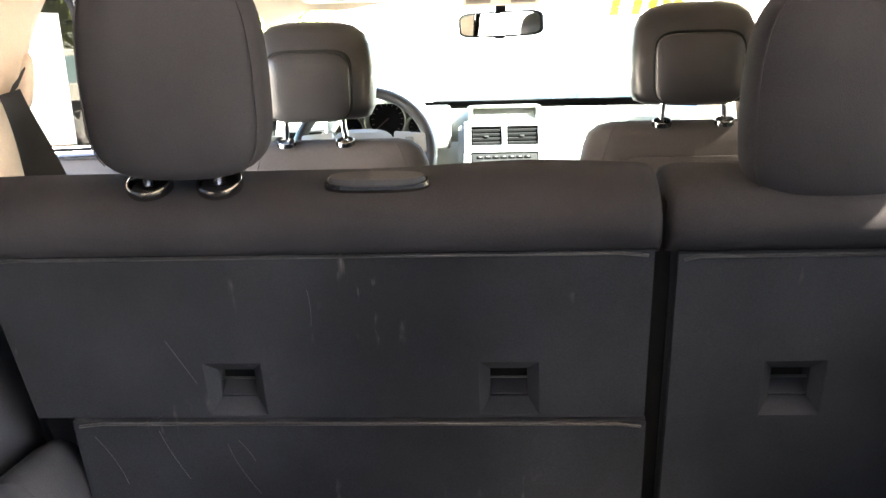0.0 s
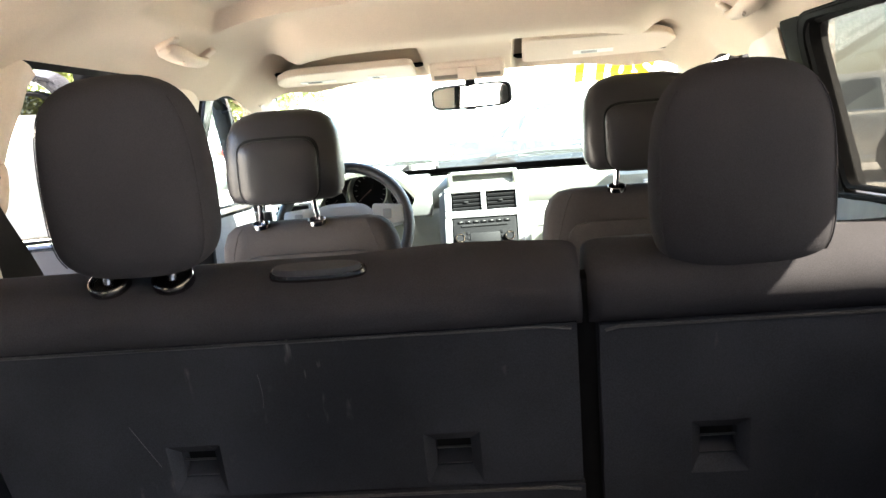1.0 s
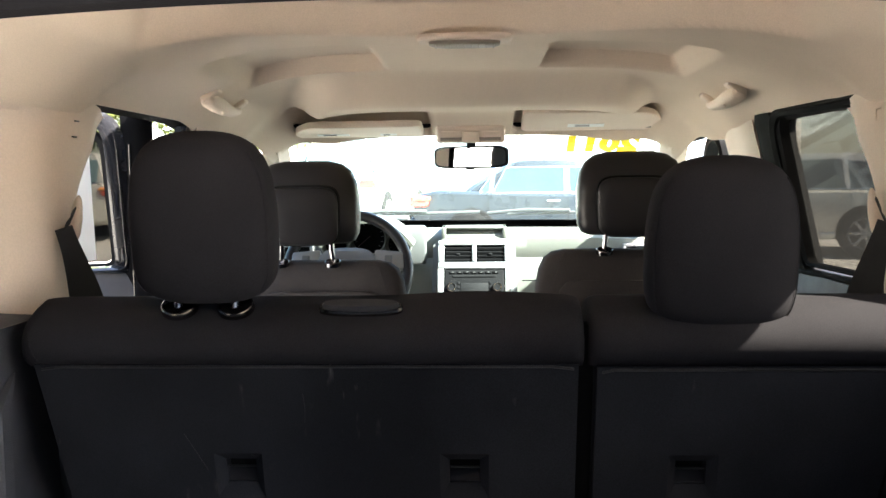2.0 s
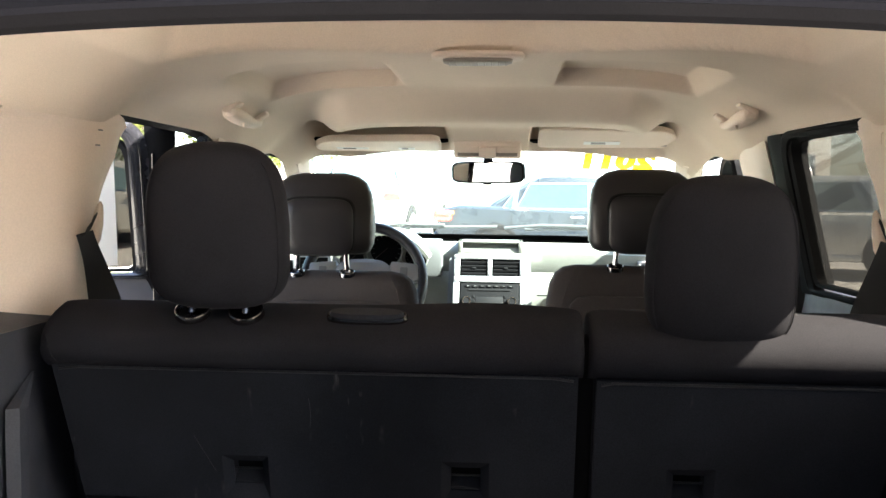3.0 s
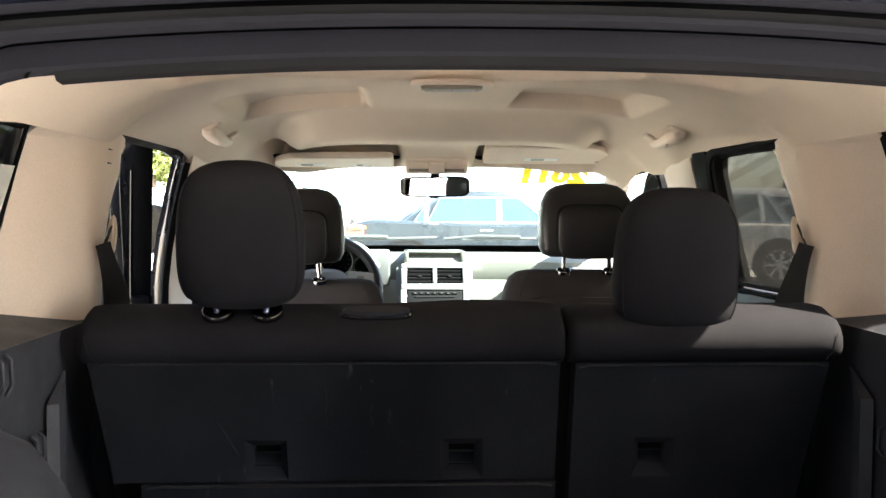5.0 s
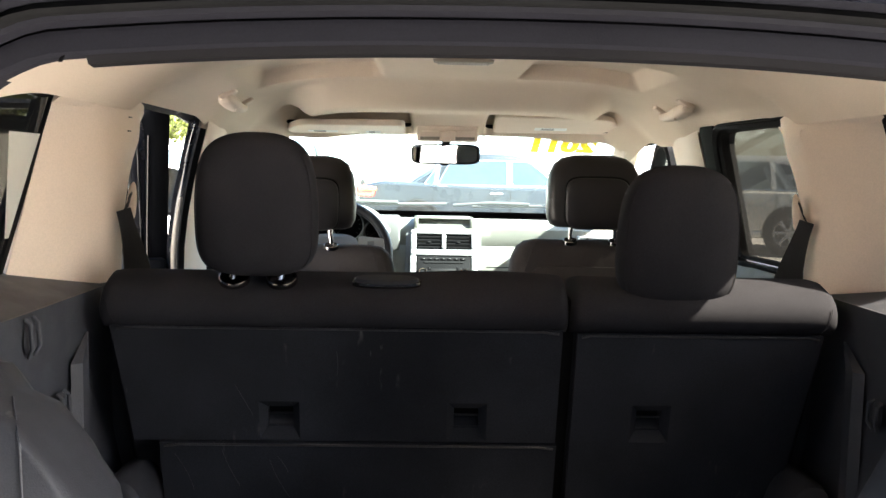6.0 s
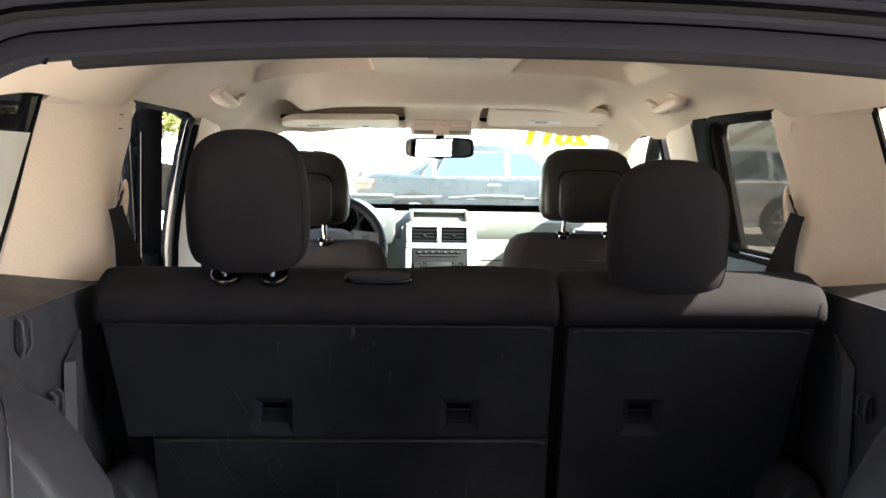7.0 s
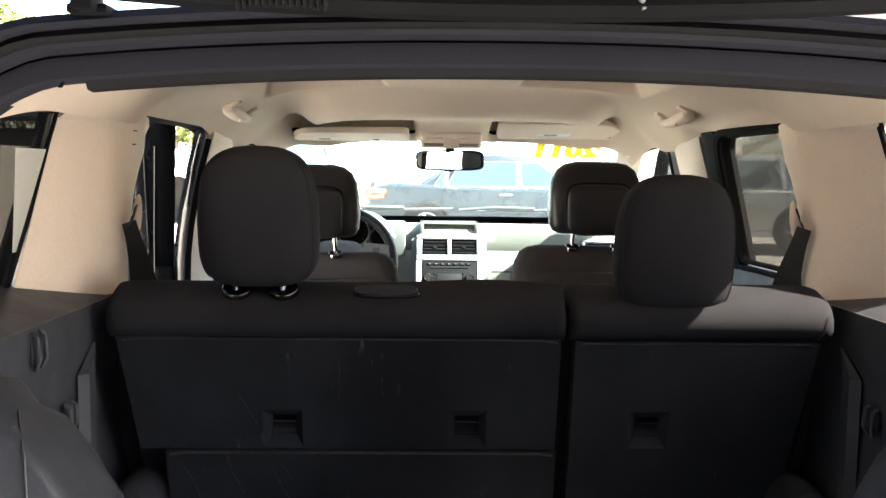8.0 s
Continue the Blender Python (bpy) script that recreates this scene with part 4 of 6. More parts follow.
def car_door(name, s, win, lower, label, tinted, m=Matrix(), sticker=False):
    """A door with its window frame, glass, inner panel, armrest and outer skin, built closed and then swung by m."""
    yh = max(p[0] for p in lower)
    y0, y1 = min(p[0] for p in lower), max(p[0] for p in lower)
    d = thing(name, (s * 0.75, yh, 0.5), label, "car door")
    soft = [0.02 if z < 1.3 else 0.055 for y, z in win]
    outline = round_poly(win, soft)

    def add(nm, bm, mat, parent=d, lab=""):
        return part(nm, move(bm, m), mat, parent, lab)
    bm = BM()
    wide, rise = (0.055, 0.052) if s < 0 else (0.045, 0.012)
    big = round_poly([(y + (wide if y > sum(p[0] for p in win) / 4 else -wide), z + (rise if z > 1.4 else -0.03)) for y, z in win], [r * 1.5 for r in soft])
    door_frame(bm, big, s, 0.050 if s < 0 else 0.030, 0.05, 0.0)
    add("window_frame", bm, PAINT if s < 0 else BLACK)
    # raised lip that runs round the frame
    bm = BM()
    lip = round_poly([(y + (0.036 if y > sum(p[0] for p in win) / 4 else -0.036), z + (rise * 0.65 if z > 1.4 else -0.02)) for y, z in win], [r * 1.35 for r in soft])
    tube(bm, [(s * (side_x(z, y) - 0.004), y, z) for y, z in lip + lip[:1]], 0.0038, 6)
    add("frame_lip", bm, GLOSS_BLACK if s < 0 else RUBBER)
    # broad black upright towards the hinges
    yw, low_z, top_z = max(p[0] for p in win), 0.60 if s < 0 else 1.23, 1.640 if s < 0 else 1.616
    bm = BM()
    sheet(bm, lambda u, v: (s * (side_x(mixf(low_z, top_z, v)) + 0.004 - 0.008 * math.sin(math.pi * u)), mixf(yw + 0.03, yw + (0.106 if s < 0 else 0.150), u), mixf(low_z, top_z, v)), 8, 10, 0.03 * s)
    add("upright", bm, BLACK)
    if s < 0:
        for dy in (0.050,):
            bm = BM()
            tube(bm, [(s * (side_x(z) - 0.003), yw + dy, z) for z in (0.64, 0.90, 1.15, 1.30, 1.45, 1.56)], 0.0032, 8)
            add("door_bead", bm, GLOSS_BLACK)
    bm = BM()
    door_frame(bm, round_poly([(y + (0.020 if y > sum(p[0] for p in win) / 4 else -0.020), z + (0.008 if z > 1.4 else -0.010)) for y, z in win], [r * 1.1 for r in soft]), s, 0.022, 0.03, -0.008)
    add("window_seal", bm, RUBBER)
    bm = BM()
    pane(bm, outline, s, 0.028)
    add("window_glass", bm, PRIVACY_GLASS if tinted else SIDE_GLASS)
    y0, y1 = min(p[0] for p in lower), max(p[0] for p in lower)
    bm = BM()
    def skin(u, v):
        z = mixf(1.235, 0.50, v)
        return (s * (side_x(z) - 0.015 * math.sin(math.pi * min(1, v * 2.2)) + 0.004), mixf(y0 + 0.03, y1 - 0.05, u), z)
    sheet(bm, skin, 10, 14, -0.03 * s)
    add("inner_panel", bm, DOOR_LINING)
    bm = BM()
    box(bm, (s * (side_x(1.05) - 0.045), (y0 + y1) / 2, 1.02), (0.075, (y1 - y0) * 0.5, 0.05), 0.018, 3)
    add("armrest", bm, DASH_DARK)
    bm = BM()
    prism(bm, [(y0, 0.42), (y0, 1.215), (y1, 1.215), (y1, 0.42)], "x", s * 0.80, s * 0.925, 0.02, 3)
    add("outer_panel", bm, PAINT)
    bm = BM()
    prism(bm, [(y1 - 0.05, 0.45), (y1 - 0.05, 1.215), (y1 - 0.005, 1.215), (y1 - 0.005, 0.45)], "x", s * 0.735, s * 0.80, 0.006)
    prism(bm, [(y0 + 0.005, 0.45), (y0 + 0.005, 1.215), (y0 + 0.03, 1.215), (y0 + 0.03, 0.45)], "x", s * 0.735, s * 0.80, 0.006)
    add("edge_panel", bm, BLACK)
    bm = BM()
    box(bm, (s * (side_x(1.12) - 0.012), y1 - 0.18, 1.12), (0.02, 0.11, 0.028), 0.006, 2)
    add("door_handle", bm, CHROME)
    if not tinted:
        # outside mirror on its stalk
        fore = 0.0 if s < 0 else 0.20
        bm = BM()
        loft(bm, [oval(s * 1.035, y + fore, 1.395, 0.105 * a, 0.100 * b, 3.4, 32, "xz") for y, a, b in ((2.305, 0.93, 0.90), (2.298, 0.98, 0.97), (2.305, 1.0, 1.0), (2.34, 0.98, 0.98), (2.375, 0.86, 0.84), (2.40, 0.60, 0.55))])
        for v in bm.verts:
            v.co.z -= 0.9 * max(0.0, 1.05 - abs(v.co.x)) * smooth(1.36, 1.47, v.co.z)
        shell_part = add("door_mirror", bm, PAINT)
        bm = BM()
        loft(bm, [oval(s * 1.035, y + fore, 1.392, 0.090, 0.082, 3.4, 28, "xz") for y in (2.2965, 2.300)])
        add("mirror_glass", bm, MIRROR, shell_part, "outside mirror glass")
        bm = BM()
        tube(bm, [(s * 0.86, 2.36 + fore, 1.275), (s * 0.93, 2.35 + fore, 1.30), (s * 0.99, 2.345 + fore, 1.325)], 0.024, 12)
        add("mirror_stalk", bm, BLACK, shell_part)
    return d


WIN_REAR = [(0.66, 1.262), (0.68, 1.40), (0.80, 1.592), (1.540, 1.592), (1.560, 1.262)]
LOW_REAR = [(0.70, 0.45), (1.66, 0.45)]
WIN_CLOSED = [(0.87, 1.262), (0.88, 1.40), (0.98, 1.606), (1.488, 1.606), (1.500, 1.262)]
car_door("rear_door", 1, WIN_CLOSED, LOW_REAR, "closed black rear door with dark tinted glass and grey lining", True)
bm = BM()
loft(bm, [[(x, y, z) for x, z in ((0.722, 1.606), (0.720, 1.600), (0.732, 1.594), (0.752, 1.597), (0.765, 1.626), (0.730, 1.628))] for y in (0.90 + 0.68 * k / 8 for k in range(9))])
part("roof_seal", bm, RUBBER, shell)
# the other rear door stands wide open on its hinges
HINGE = Vector((-0.845, 1.700, 0))
SWING = Matrix.Translation(HINGE + Vector((0.034, 0, 0))) @ Matrix.Rotation(radians(-68), 4, "Z") @ Matrix.Translation(-HINGE)
car_door("rear_door", -1, WIN_REAR, LOW_REAR, "wide open black rear door with tinted glass and a paper notice", True, SWING)
WIN_FRONT = [(2.02, 1.262), (2.02, 1.585), (2.12, 1.575), (2.60, 1.285), (2.58, 1.262)]
LOW_FRONT = [(1.94, 0.45), (2.60, 0.45)]
car_door("front_door", 1, WIN_FRONT, LOW_FRONT, "closed black front door with clear glass", False)
car_door("front_door", -1, WIN_FRONT, LOW_FRONT, "closed black front door with clear glass", False)

# paper notices stuck inside the tinted panes
bm = BM()
pane(bm, [(1.135, 1.268), (1.520, 1.268), (1.515, 1.548), (1.185, 1.555)], -1, 0.018)
tagged(part("paper_notice", move(bm, SWING), PAPER), "white paper notice stuck to the open door's window", "notice")
bm = BM()
sheet(bm, lambda u, v: (-mixf(0.8248, 0.7886, v), mixf(mixf(0.652, 0.600, v), mixf(0.664, 0.717, v), u), mixf(1.345, 1.530, v)), 2, 4, 0.001)
tagged(part("paper_notice", bm, PAPER), "white paper notice stuck to the quarter window", "notice")


# ---- seat belts, grab handles, lamps, visors ----
def seat_belt(s):
    e = thing("seat_belt", (s * 0.69, 0.87, 1.24), "black webbing seat belt hanging from a cream pillar guide", "seat belt", "rear seat belts")
    top, low = Vector((s * 0.690, 0.868, 1.388)), Vector((s * 0.690, 0.975, 1.17))
    bm = BM()
    def web(u, v):
        p = top.lerp(low, v)
        w = mixf(0.028, 0.062, smooth(0, 0.8, v))
        return p + Vector((-s * 0.75 * w * (u - 0.5), 0.7 * w * (u - 0.5), 0.3 * w * (u - 0.5) * (1 - v))) + Vector((-s * 0.006 * math.sin(math.pi * v), 0, 0))
    sheet(bm, web, 6, 16, 0.0025)
    part("webbing", bm, BELT, e)
    # short run from the slot in the pillar down to the fold
    slot = top + Vector((s * 0.002, 0.046, 0.036))
    bm = BM()
    sheet(bm, lambda u, v: slot.lerp(top, v) + Vector((-s * 0.004 * math.sin(math.pi * v), (0.030 - 0.012 * v) * (u - 0.5), 0.030 * (u - 0.5) * (1 - 0.4 * v))), 4, 8, 0.0025)
    part("fold", bm, BELT, e)
    bm = BM()
    loft(bm, [oval(top.x - s * 0.001, top.y + 0.044 + 0.030 * (q - 0.5), top.z - 0.030 + 0.085 * q, 0.010 * w, 0.013 * w, 2.4, 18) for q, w in ((0.0, 0.25), (0.06, 0.6), (0.2, 0.95), (0.5, 1.0), (0.75, 0.8), (0.92, 0.5), (1.0, 0.15))])
    part("guide_shroud", bm, CREAM_PLASTIC, e, "cream plastic belt guide")


def grab_handle(s):
    e = thing("grab_handle", (s * 0.60, 1.530, 1.66), "cream folding grab handle on the headliner edge", "grab handle", "grab handles")
    def on(y, drop, dx=0.0):
        x = 0.612 - dx
        return Vector((s * x, y, roof_z(x, y) - drop))
    bm = BM()
    loft(bm, [oval(s * 0.618, y, roof_z(0.618, y) - 0.010 - d, 1.35 * r, r, 2.6, 20, "xz") for y, r, d in
              ((1.452, 0.006, 0.0), (1.458, 0.012, 0.003), (1.475, 0.0165, 0.005), (1.53, 0.0175, 0.010), (1.60, 0.0150, 0.014), (1.66, 0.0120, 0.012), (1.695, 0.0105, 0.006), (1.712, 0.008, 0.0), (1.716, 0.004, 0.0))])
    part("grip", bm, CREAM_PLASTIC, e)
    for y in (1.468, 1.700):
        bm = BM()
        box(bm, on(y, 0.004), (0.050, 0.036, 0.016), 0.006, 3, pose(0, 0, 0, 0, s * 32, 0))
        part("mount", bm, CREAM_PLASTIC, e)
    bm = BM()
    tube(bm, [on(1.530, 0.026, 0.004), on(1.530, 0.042, 0.008), on(1.538, 0.046, 0.006), on(1.542, 0.036, 0.002)], 0.003, 8)
    part("coat_hook", bm, CREAM_PLASTIC, e)


for s in (-1, 1):
    seat_belt(s)
    grab_handle(s)

dome = thing("dome_light", (0, 1.10, 1.735), "cream dome light with a ribbed clear lens", "lamp")
DZ = roof_z(0, 1.10) - 0.002
bm = BM()
loft(bm, [oval(-0.006, 1.112, DZ - h, 0.092 * a, 0.048 * a, 3.2, 40) for h, a in ((-0.004, 1.0), (0.002, 1.0), (0.006, 0.95), (0.007, 0.86))])
part("bezel", bm, CREAM_PLASTIC, dome)
bm = BM()
loft(bm, [oval(-0.006, 1.112, DZ - h, 0.070 * a, 0.031 * a, 3.2, 36) for h, a in ((0.004, 1.0), (0.0125, 0.97), (0.015, 0.85))])
part("lens", bm, LENS, dome)
for k in range(9):
    bm = BM()
    box(bm, (-0.006 - 0.056 + 0.014 * k, 1.112, DZ - 0.0147), (0.003, 0.046, 0.002), 0.001, 1)
    part("lens_rib", bm, LENS, dome)


def visor(s, x0, x1, zr, zf, label):
    e = thing("sun_visor", ((x0 + x1) / 2, 2.08, 1.64), label, "sun visor", "sun visors")
    w = x1 - x0
    mid = (x0 + x1) / 2
    length = math.hypot(0.15, zr - zf)
    tilt = math.degrees(math.atan2(zf - zr, 0.15))
    m = pose(mid, 2.065, (zr + zf) / 2, tilt, 0, 0)
    bm = BM()
    # rounded plate, its outer rear corner cut back
    rings = []
    for h, k in ((-0.011, 0.975), (-0.008, 1.0), (0.008, 1.0), (0.011, 0.975)):
        o = 1 if s > 0 else -1
        pts = round_poly([(-o * w / 2, -length / 2), (o * (w / 2 - 0.055), -length / 2 + 0.012), (o * w / 2, -length / 2 + 0.085), (o * w / 2, length / 2), (-o * w / 2, length / 2)], [0.03, 0.10, 0.05, 0.02, 0.02], 8)
        rings.append([(px * k, py * (1 - (1 - k) * 2.2), h) for px, py in pts])
    loft(bm, rings)
    part("panel", move(bm, m), CREAM_PLASTIC, e)
    for lx, lw in (((-0.08, 0.10), (0.09, 0.05)) if s < 0 else ((-0.02, 0.11),)):
        bm = BM()
        box(bm, (lx, 0.030, -0.0118), (lw, 0.024, 0.0012))
        lab = part("warning_label", move(bm, m), WHITE_MARK, e, "white label with tiny unreadable print")
        bm = BM()
        for k in range(3):
            box(bm, (lx - lw * 0.1, 0.036 - 0.006 * k, -0.0127), (lw * 0.40, 0.0016, 0.0008))
        part("print_bar", move(bm, m), DASH_DARK, lab)
    bm = BM()
    tube(bm, [m @ Vector((s * w * 0.40, length / 2 - 0.008, 0.0)), m @ Vector((s * w * 0.49, length / 2 - 0.004, 0.004)), m @ Vector((s * w * 0.53, length / 2 - 0.002, 0.03))], 0.006, 10)
    part("pivot_arm", bm, CREAM_PLASTIC, e)


visor(-1, -0.545, -0.150, 1.633, 1.610, "cream sun visor hanging slightly open below the headliner")
visor(1, 0.150, 0.578, 1.668, 1.623, "cream sun visor folded up against the headliner")
console = thing("overhead_console", (0, 2.1, 1.64), "cream overhead console with map lamps and a garage button", "console")
CM = pose(-0.006, 2.105, 1.608, -52, 0, 0)
bm = BM()
box(bm, (0, -0.004, 0), (0.210, 0.067, 0.035), 0.010, 3)
part("housing", move(bm, CM), CREAM_PLASTIC, console)
for sx in (-1, 1):
    bm = BM()
    box(bm, (sx * 0.060, -0.008, -0.018), (0.060, 0.022, 0.005), 0.0015, 2)
    part("map_lens", move(bm, CM), CREAM_PLASTIC, console)
    # raised brown strip stands in for the shadow gap by the lens
    bm = BM()
    box(bm, (sx * 0.060, 0.010, -0.0180), (0.066, 0.013, 0.004), 0.0015, 2)
    part("map_lens_slot", move(bm, CM), LENS, console)
bm = BM()
box(bm, (0, 0.000, -0.020), (0.050, 0.040, 0.009), 0.003, 2)
part("button", move(bm, CM), CREAM_PLASTIC, console)

mirror = thing("rearview_mirror", (-0.008, 2.27, 1.538), "black framed rear view mirror below the headliner", "mirror")
MM = pose(-0.008, 2.270, 1.5385, 4, 0, -21.3)
bm = BM()
loft(bm, [oval(0, y, 0, 0.130 * a, 0.0368 * b, 5.5, 48, "xz") for y, a, b in ((0.038, 0.55, 0.45), (0.03, 0.85, 0.75), (0.012, 0.985, 0.96), (0.0, 1.0, 1.0), (-0.006, 0.985, 0.96), (-0.006, 0.945, 0.83), (-0.003, 0.94, 0.82))])
part("housing", move(bm, MM), BLACK, mirror)
bm = BM()
loft(bm, [oval(0, y, 0, 0.1230, 0.0305, 6, 48, "xz") for y in (-0.0045, -0.0035)])
part("mirror_glass", move(bm, MM), MIRROR, mirror, "bright mirror glass")
bm = BM()
box(bm, (0, -0.006, -0.036), (0.030, 0.012, 0.009), 0.003, 2)
part("dipping_tab", move(bm, MM), BLACK, mirror)
bm = BM()
tube(bm, [(-0.006, 2.295, 1.545), (-0.006, 2.290, 1.566), (-0.006, 2.262, 1.577)], 0.009, 10)
box(bm, (-0.006, 2.255, 1.578), (0.03, 0.05, 0.012), 0.004, 2, pose(0, 0, 0, -26, 0, 0))
part("stem", bm, BLACK, mirror)

# ---- dashboard ----
dash = thing("dashboard", (0, 2.6, 0.5), "slate grey dashboard with a silver centre stack", "dashboard")


def dash_section(x):
    """Section of the dash pad (y, z) at x: raised over the instruments and the centre."""
    up = 0.010 * math.exp(-((x + 0.37) / 0.16) ** 4) + 0.004 * math.exp(-(x / 0.2) ** 4)
    bow = 0.03 * (x / 0.7) ** 2
    pts = [(2.80, 1.280), (2.70, 1.285), (2.60, 1.286 + up * 0.5), (2.53, 1.279 + up), (2.50, 1.268 + up), (2.485, 1.255), (2.482, 1.215), (2.488, 1.185), (2.47, 1.165), (2.455, 1.10), (2.46, 1.0), (2.50, 0.85), (2.56, 0.75), (2.80, 0.75)]
    pts = [(y + 0.05 * smooth(2.75, 2.60, y), z) for y, z in pts]
    return [(x, y + (bow if y < 2.6 else -bow * 2.5 * (y > 2.75)), z - 0.012 * (abs(x) / 0.7) ** 3) for y, z in pts]


bm = BM()
loft(bm, [dash_section(-0.715 + 1.43 * k / 60) for k in range(61)])
part("pad", bm, DASH, dash, "", 40)
# character line across the passenger side and glove box joints
bm = BM()
tube(bm, [(0.17 + 0.02 * k, 2.5295 + 0.03 * ((0.17 + 0.02 * k) / 0.7) ** 2, 1.172) for k in range(26)], 0.0022, 6)
tube(bm, [(0.17 + 0.02 * k, 2.507 + 0.03 * ((0.17 + 0.02 * k) / 0.7) ** 2, 1.105) for k in range(26)], 0.0022, 6)
part("glovebox_joint", bm, RUBBER, dash)
# passenger side outer vent
def vent(parent, m, w, h, slats, bezel=None):
    bm = BM()
    box(bm, (0, 0.012, 0), (w, 0.02, h), 0.004, 2)
    v = part("air_vent", move(bm, m), RUBBER, parent, "black slatted air vent")
    for k in range(slats):
        z = -h / 2 + h * (k + 0.5) / slats
        bm = BM()
        box(bm, (0, -0.001, z), (w * 0.95, 0.014, h * 0.18 / 1.0 * 0.9), 0.001, 1, pose(0, 0, 0, 24, 0, 0))
        part("slat", move(bm, m), BLACK, v)
    bm = BM()
    box(bm, (0.0, -0.007, -h * 0.02), (0.014, 0.010, h * 0.10), 0.0015, 2)
    part("slider", move(bm, m), RUBBER, v)
    return v


vent(dash, pose(0.60, 2.547, 1.195, 0, 0, 4), 0.12, 0.050, 4)
vent(dash, pose(-0.655, 2.547, 1.203, 0, 0, -4), 0.115, 0.056, 4)
for x, zv in ((0.60, 1.195), (-0.655, 1.203)):
    bm = BM()
    for dz in (-0.031, 0.031):
        box(bm, (x, 2.538, zv + dz), (0.140, 0.02, 0.012), 0.004, 2)
    for dx in (-0.065, 0.065):
        box(bm, (x + dx, 2.538, zv), (0.012, 0.02, 0.072), 0.004, 2)
    part("vent_surround", bm, SILVER, dash)

# centre stack: silver bezel sloping back, dark flanks, bin on top
SM = pose(0, 2.487, 1.235, -22, 0, 0)  # z runs up the face, y into the dash


def stack(name, bm, mat, parent, label=""):
    return part(name, move(bm, SM), mat, parent, label)


bm = BM()
loft(bm, [[tuple(SM @ Vector(p)) for p in ((-w, y0, z), (-w, 0.12, z), (w, 0.12, z), (w, y0, z))] for w, y0, z in ((0.155, 0.012, -0.36), (0.150, 0.012, -0.2), (0.146, 0.012, 0.0), (0.140, 0.014, 0.012))])
part("stack_flank", bm, DASH_DARK, dash)
# silver face as bars round vents and radio
bm = BM()
for c, sz in (((0, 0, 0.004), (0.254, 0.03, 0.018)), ((-0.1165, 0, -0.036), (0.021, 0.03, 0.064)), ((0.1165, 0, -0.036), (0.021, 0.03, 0.064)), ((0, 0, -0.035), (0.016, 0.03, 0.062)),
              ((0, 0, -0.079), (0.254, 0.03, 0.024)), ((-0.1175, 0, -0.150), (0.022, 0.03, 0.120)), ((0.1175, 0, -0.150), (0.022, 0.03, 0.120)), ((0, 0, -0.232), (0.256, 0.03, 0.056)), ((0, 0, -0.31), (0.256, 0.03, 0.10))):
    box(bm, c, sz, 0.004, 2)
face = stack("stack_bezel", bm, SILVER, dash, "satin silver bezel")
for sx in (-1, 1):
    vent(dash, SM @ pose(sx * 0.0565, -0.002, -0.036), 0.094, 0.056, 4)
bm = BM()
box(bm, (0, 0.002, -0.147), (0.210, 0.03, 0.108), 0.006, 3)
radio = stack("radio", bm, BLACK, dash, "black car radio with two chrome knobs and a display")
bm = BM()
box(bm, (0.0, -0.0135, -0.163), (0.098, 0.003, 0.040), 0.002, 2)
stack("display", bm, RUBBER, radio)
bm = BM()
box(bm, (0.0, -0.0138, -0.119), (0.150, 0.003, 0.006), 0.001, 1)
stack("disc_slot", bm, RUBBER, radio)
for k in range(7):
    bm = BM()
    box(bm, (-0.075 + 0.025 * k, -0.014, -0.105), (0.019, 0.004, 0.008), 0.001, 1)
    stack("preset_button", bm, BLACK, radio)
    bm = BM()
    box(bm, (-0.075 + 0.025 * k, -0.0165, -0.105), (0.006, 0.001, 0.0016))
    stack("button_mark", bm, DIAL_MARK, radio)
for sx in (-1, 1):
    bm = BM()
    loft(bm, [oval(sx * 0.080, y, -0.160, r, r, 2, 28, "xz") for y, r in ((0.0, 0.017), (-0.016, 0.017), (-0.022, 0.015), (-0.022, 0.012), (-0.020, 0.011))])
    knob = stack("knob", bm, CHROME, radio)
    bm = BM()
    loft(bm, [oval(sx * 0.080, y, -0.160, 0.011, 0.011, 2, 24, "xz") for y in (-0.012, -0.0208)])
    stack("knob_cap", bm, BLACK, radio)
    for k in range(3):
        bm = BM()
        box(bm, (sx * 0.055, -0.0135, -0.143 - 0.016 * k), (0.008, 0.003, 0.010), 0.001, 1)
        stack("side_button", bm, BLACK, radio)
# open bin on top of the dash, its mouth to the rear
bm = BM()
for c, sz in (((0, 2.565, 1.294), (0.232, 0.13, 0.008)), ((-0.108, 2.555, 1.276), (0.016, 0.12, 0.044)), ((0.108, 2.555, 1.276), (0.016, 0.12, 0.044)), ((0, 2.54, 1.252), (0.232, 0.10, 0.008))):
    box(bm, c, sz, 0.003, 2)
part("bin_hood", bm, DASH, dash)
bm = BM()
box(bm, (0, 2.512, 1.274), (0.200, 0.008, 0.040), 0.0, 1, pose(0, 0, 0, -30, 0, 0))
part("bin_back", bm, DASH, dash)

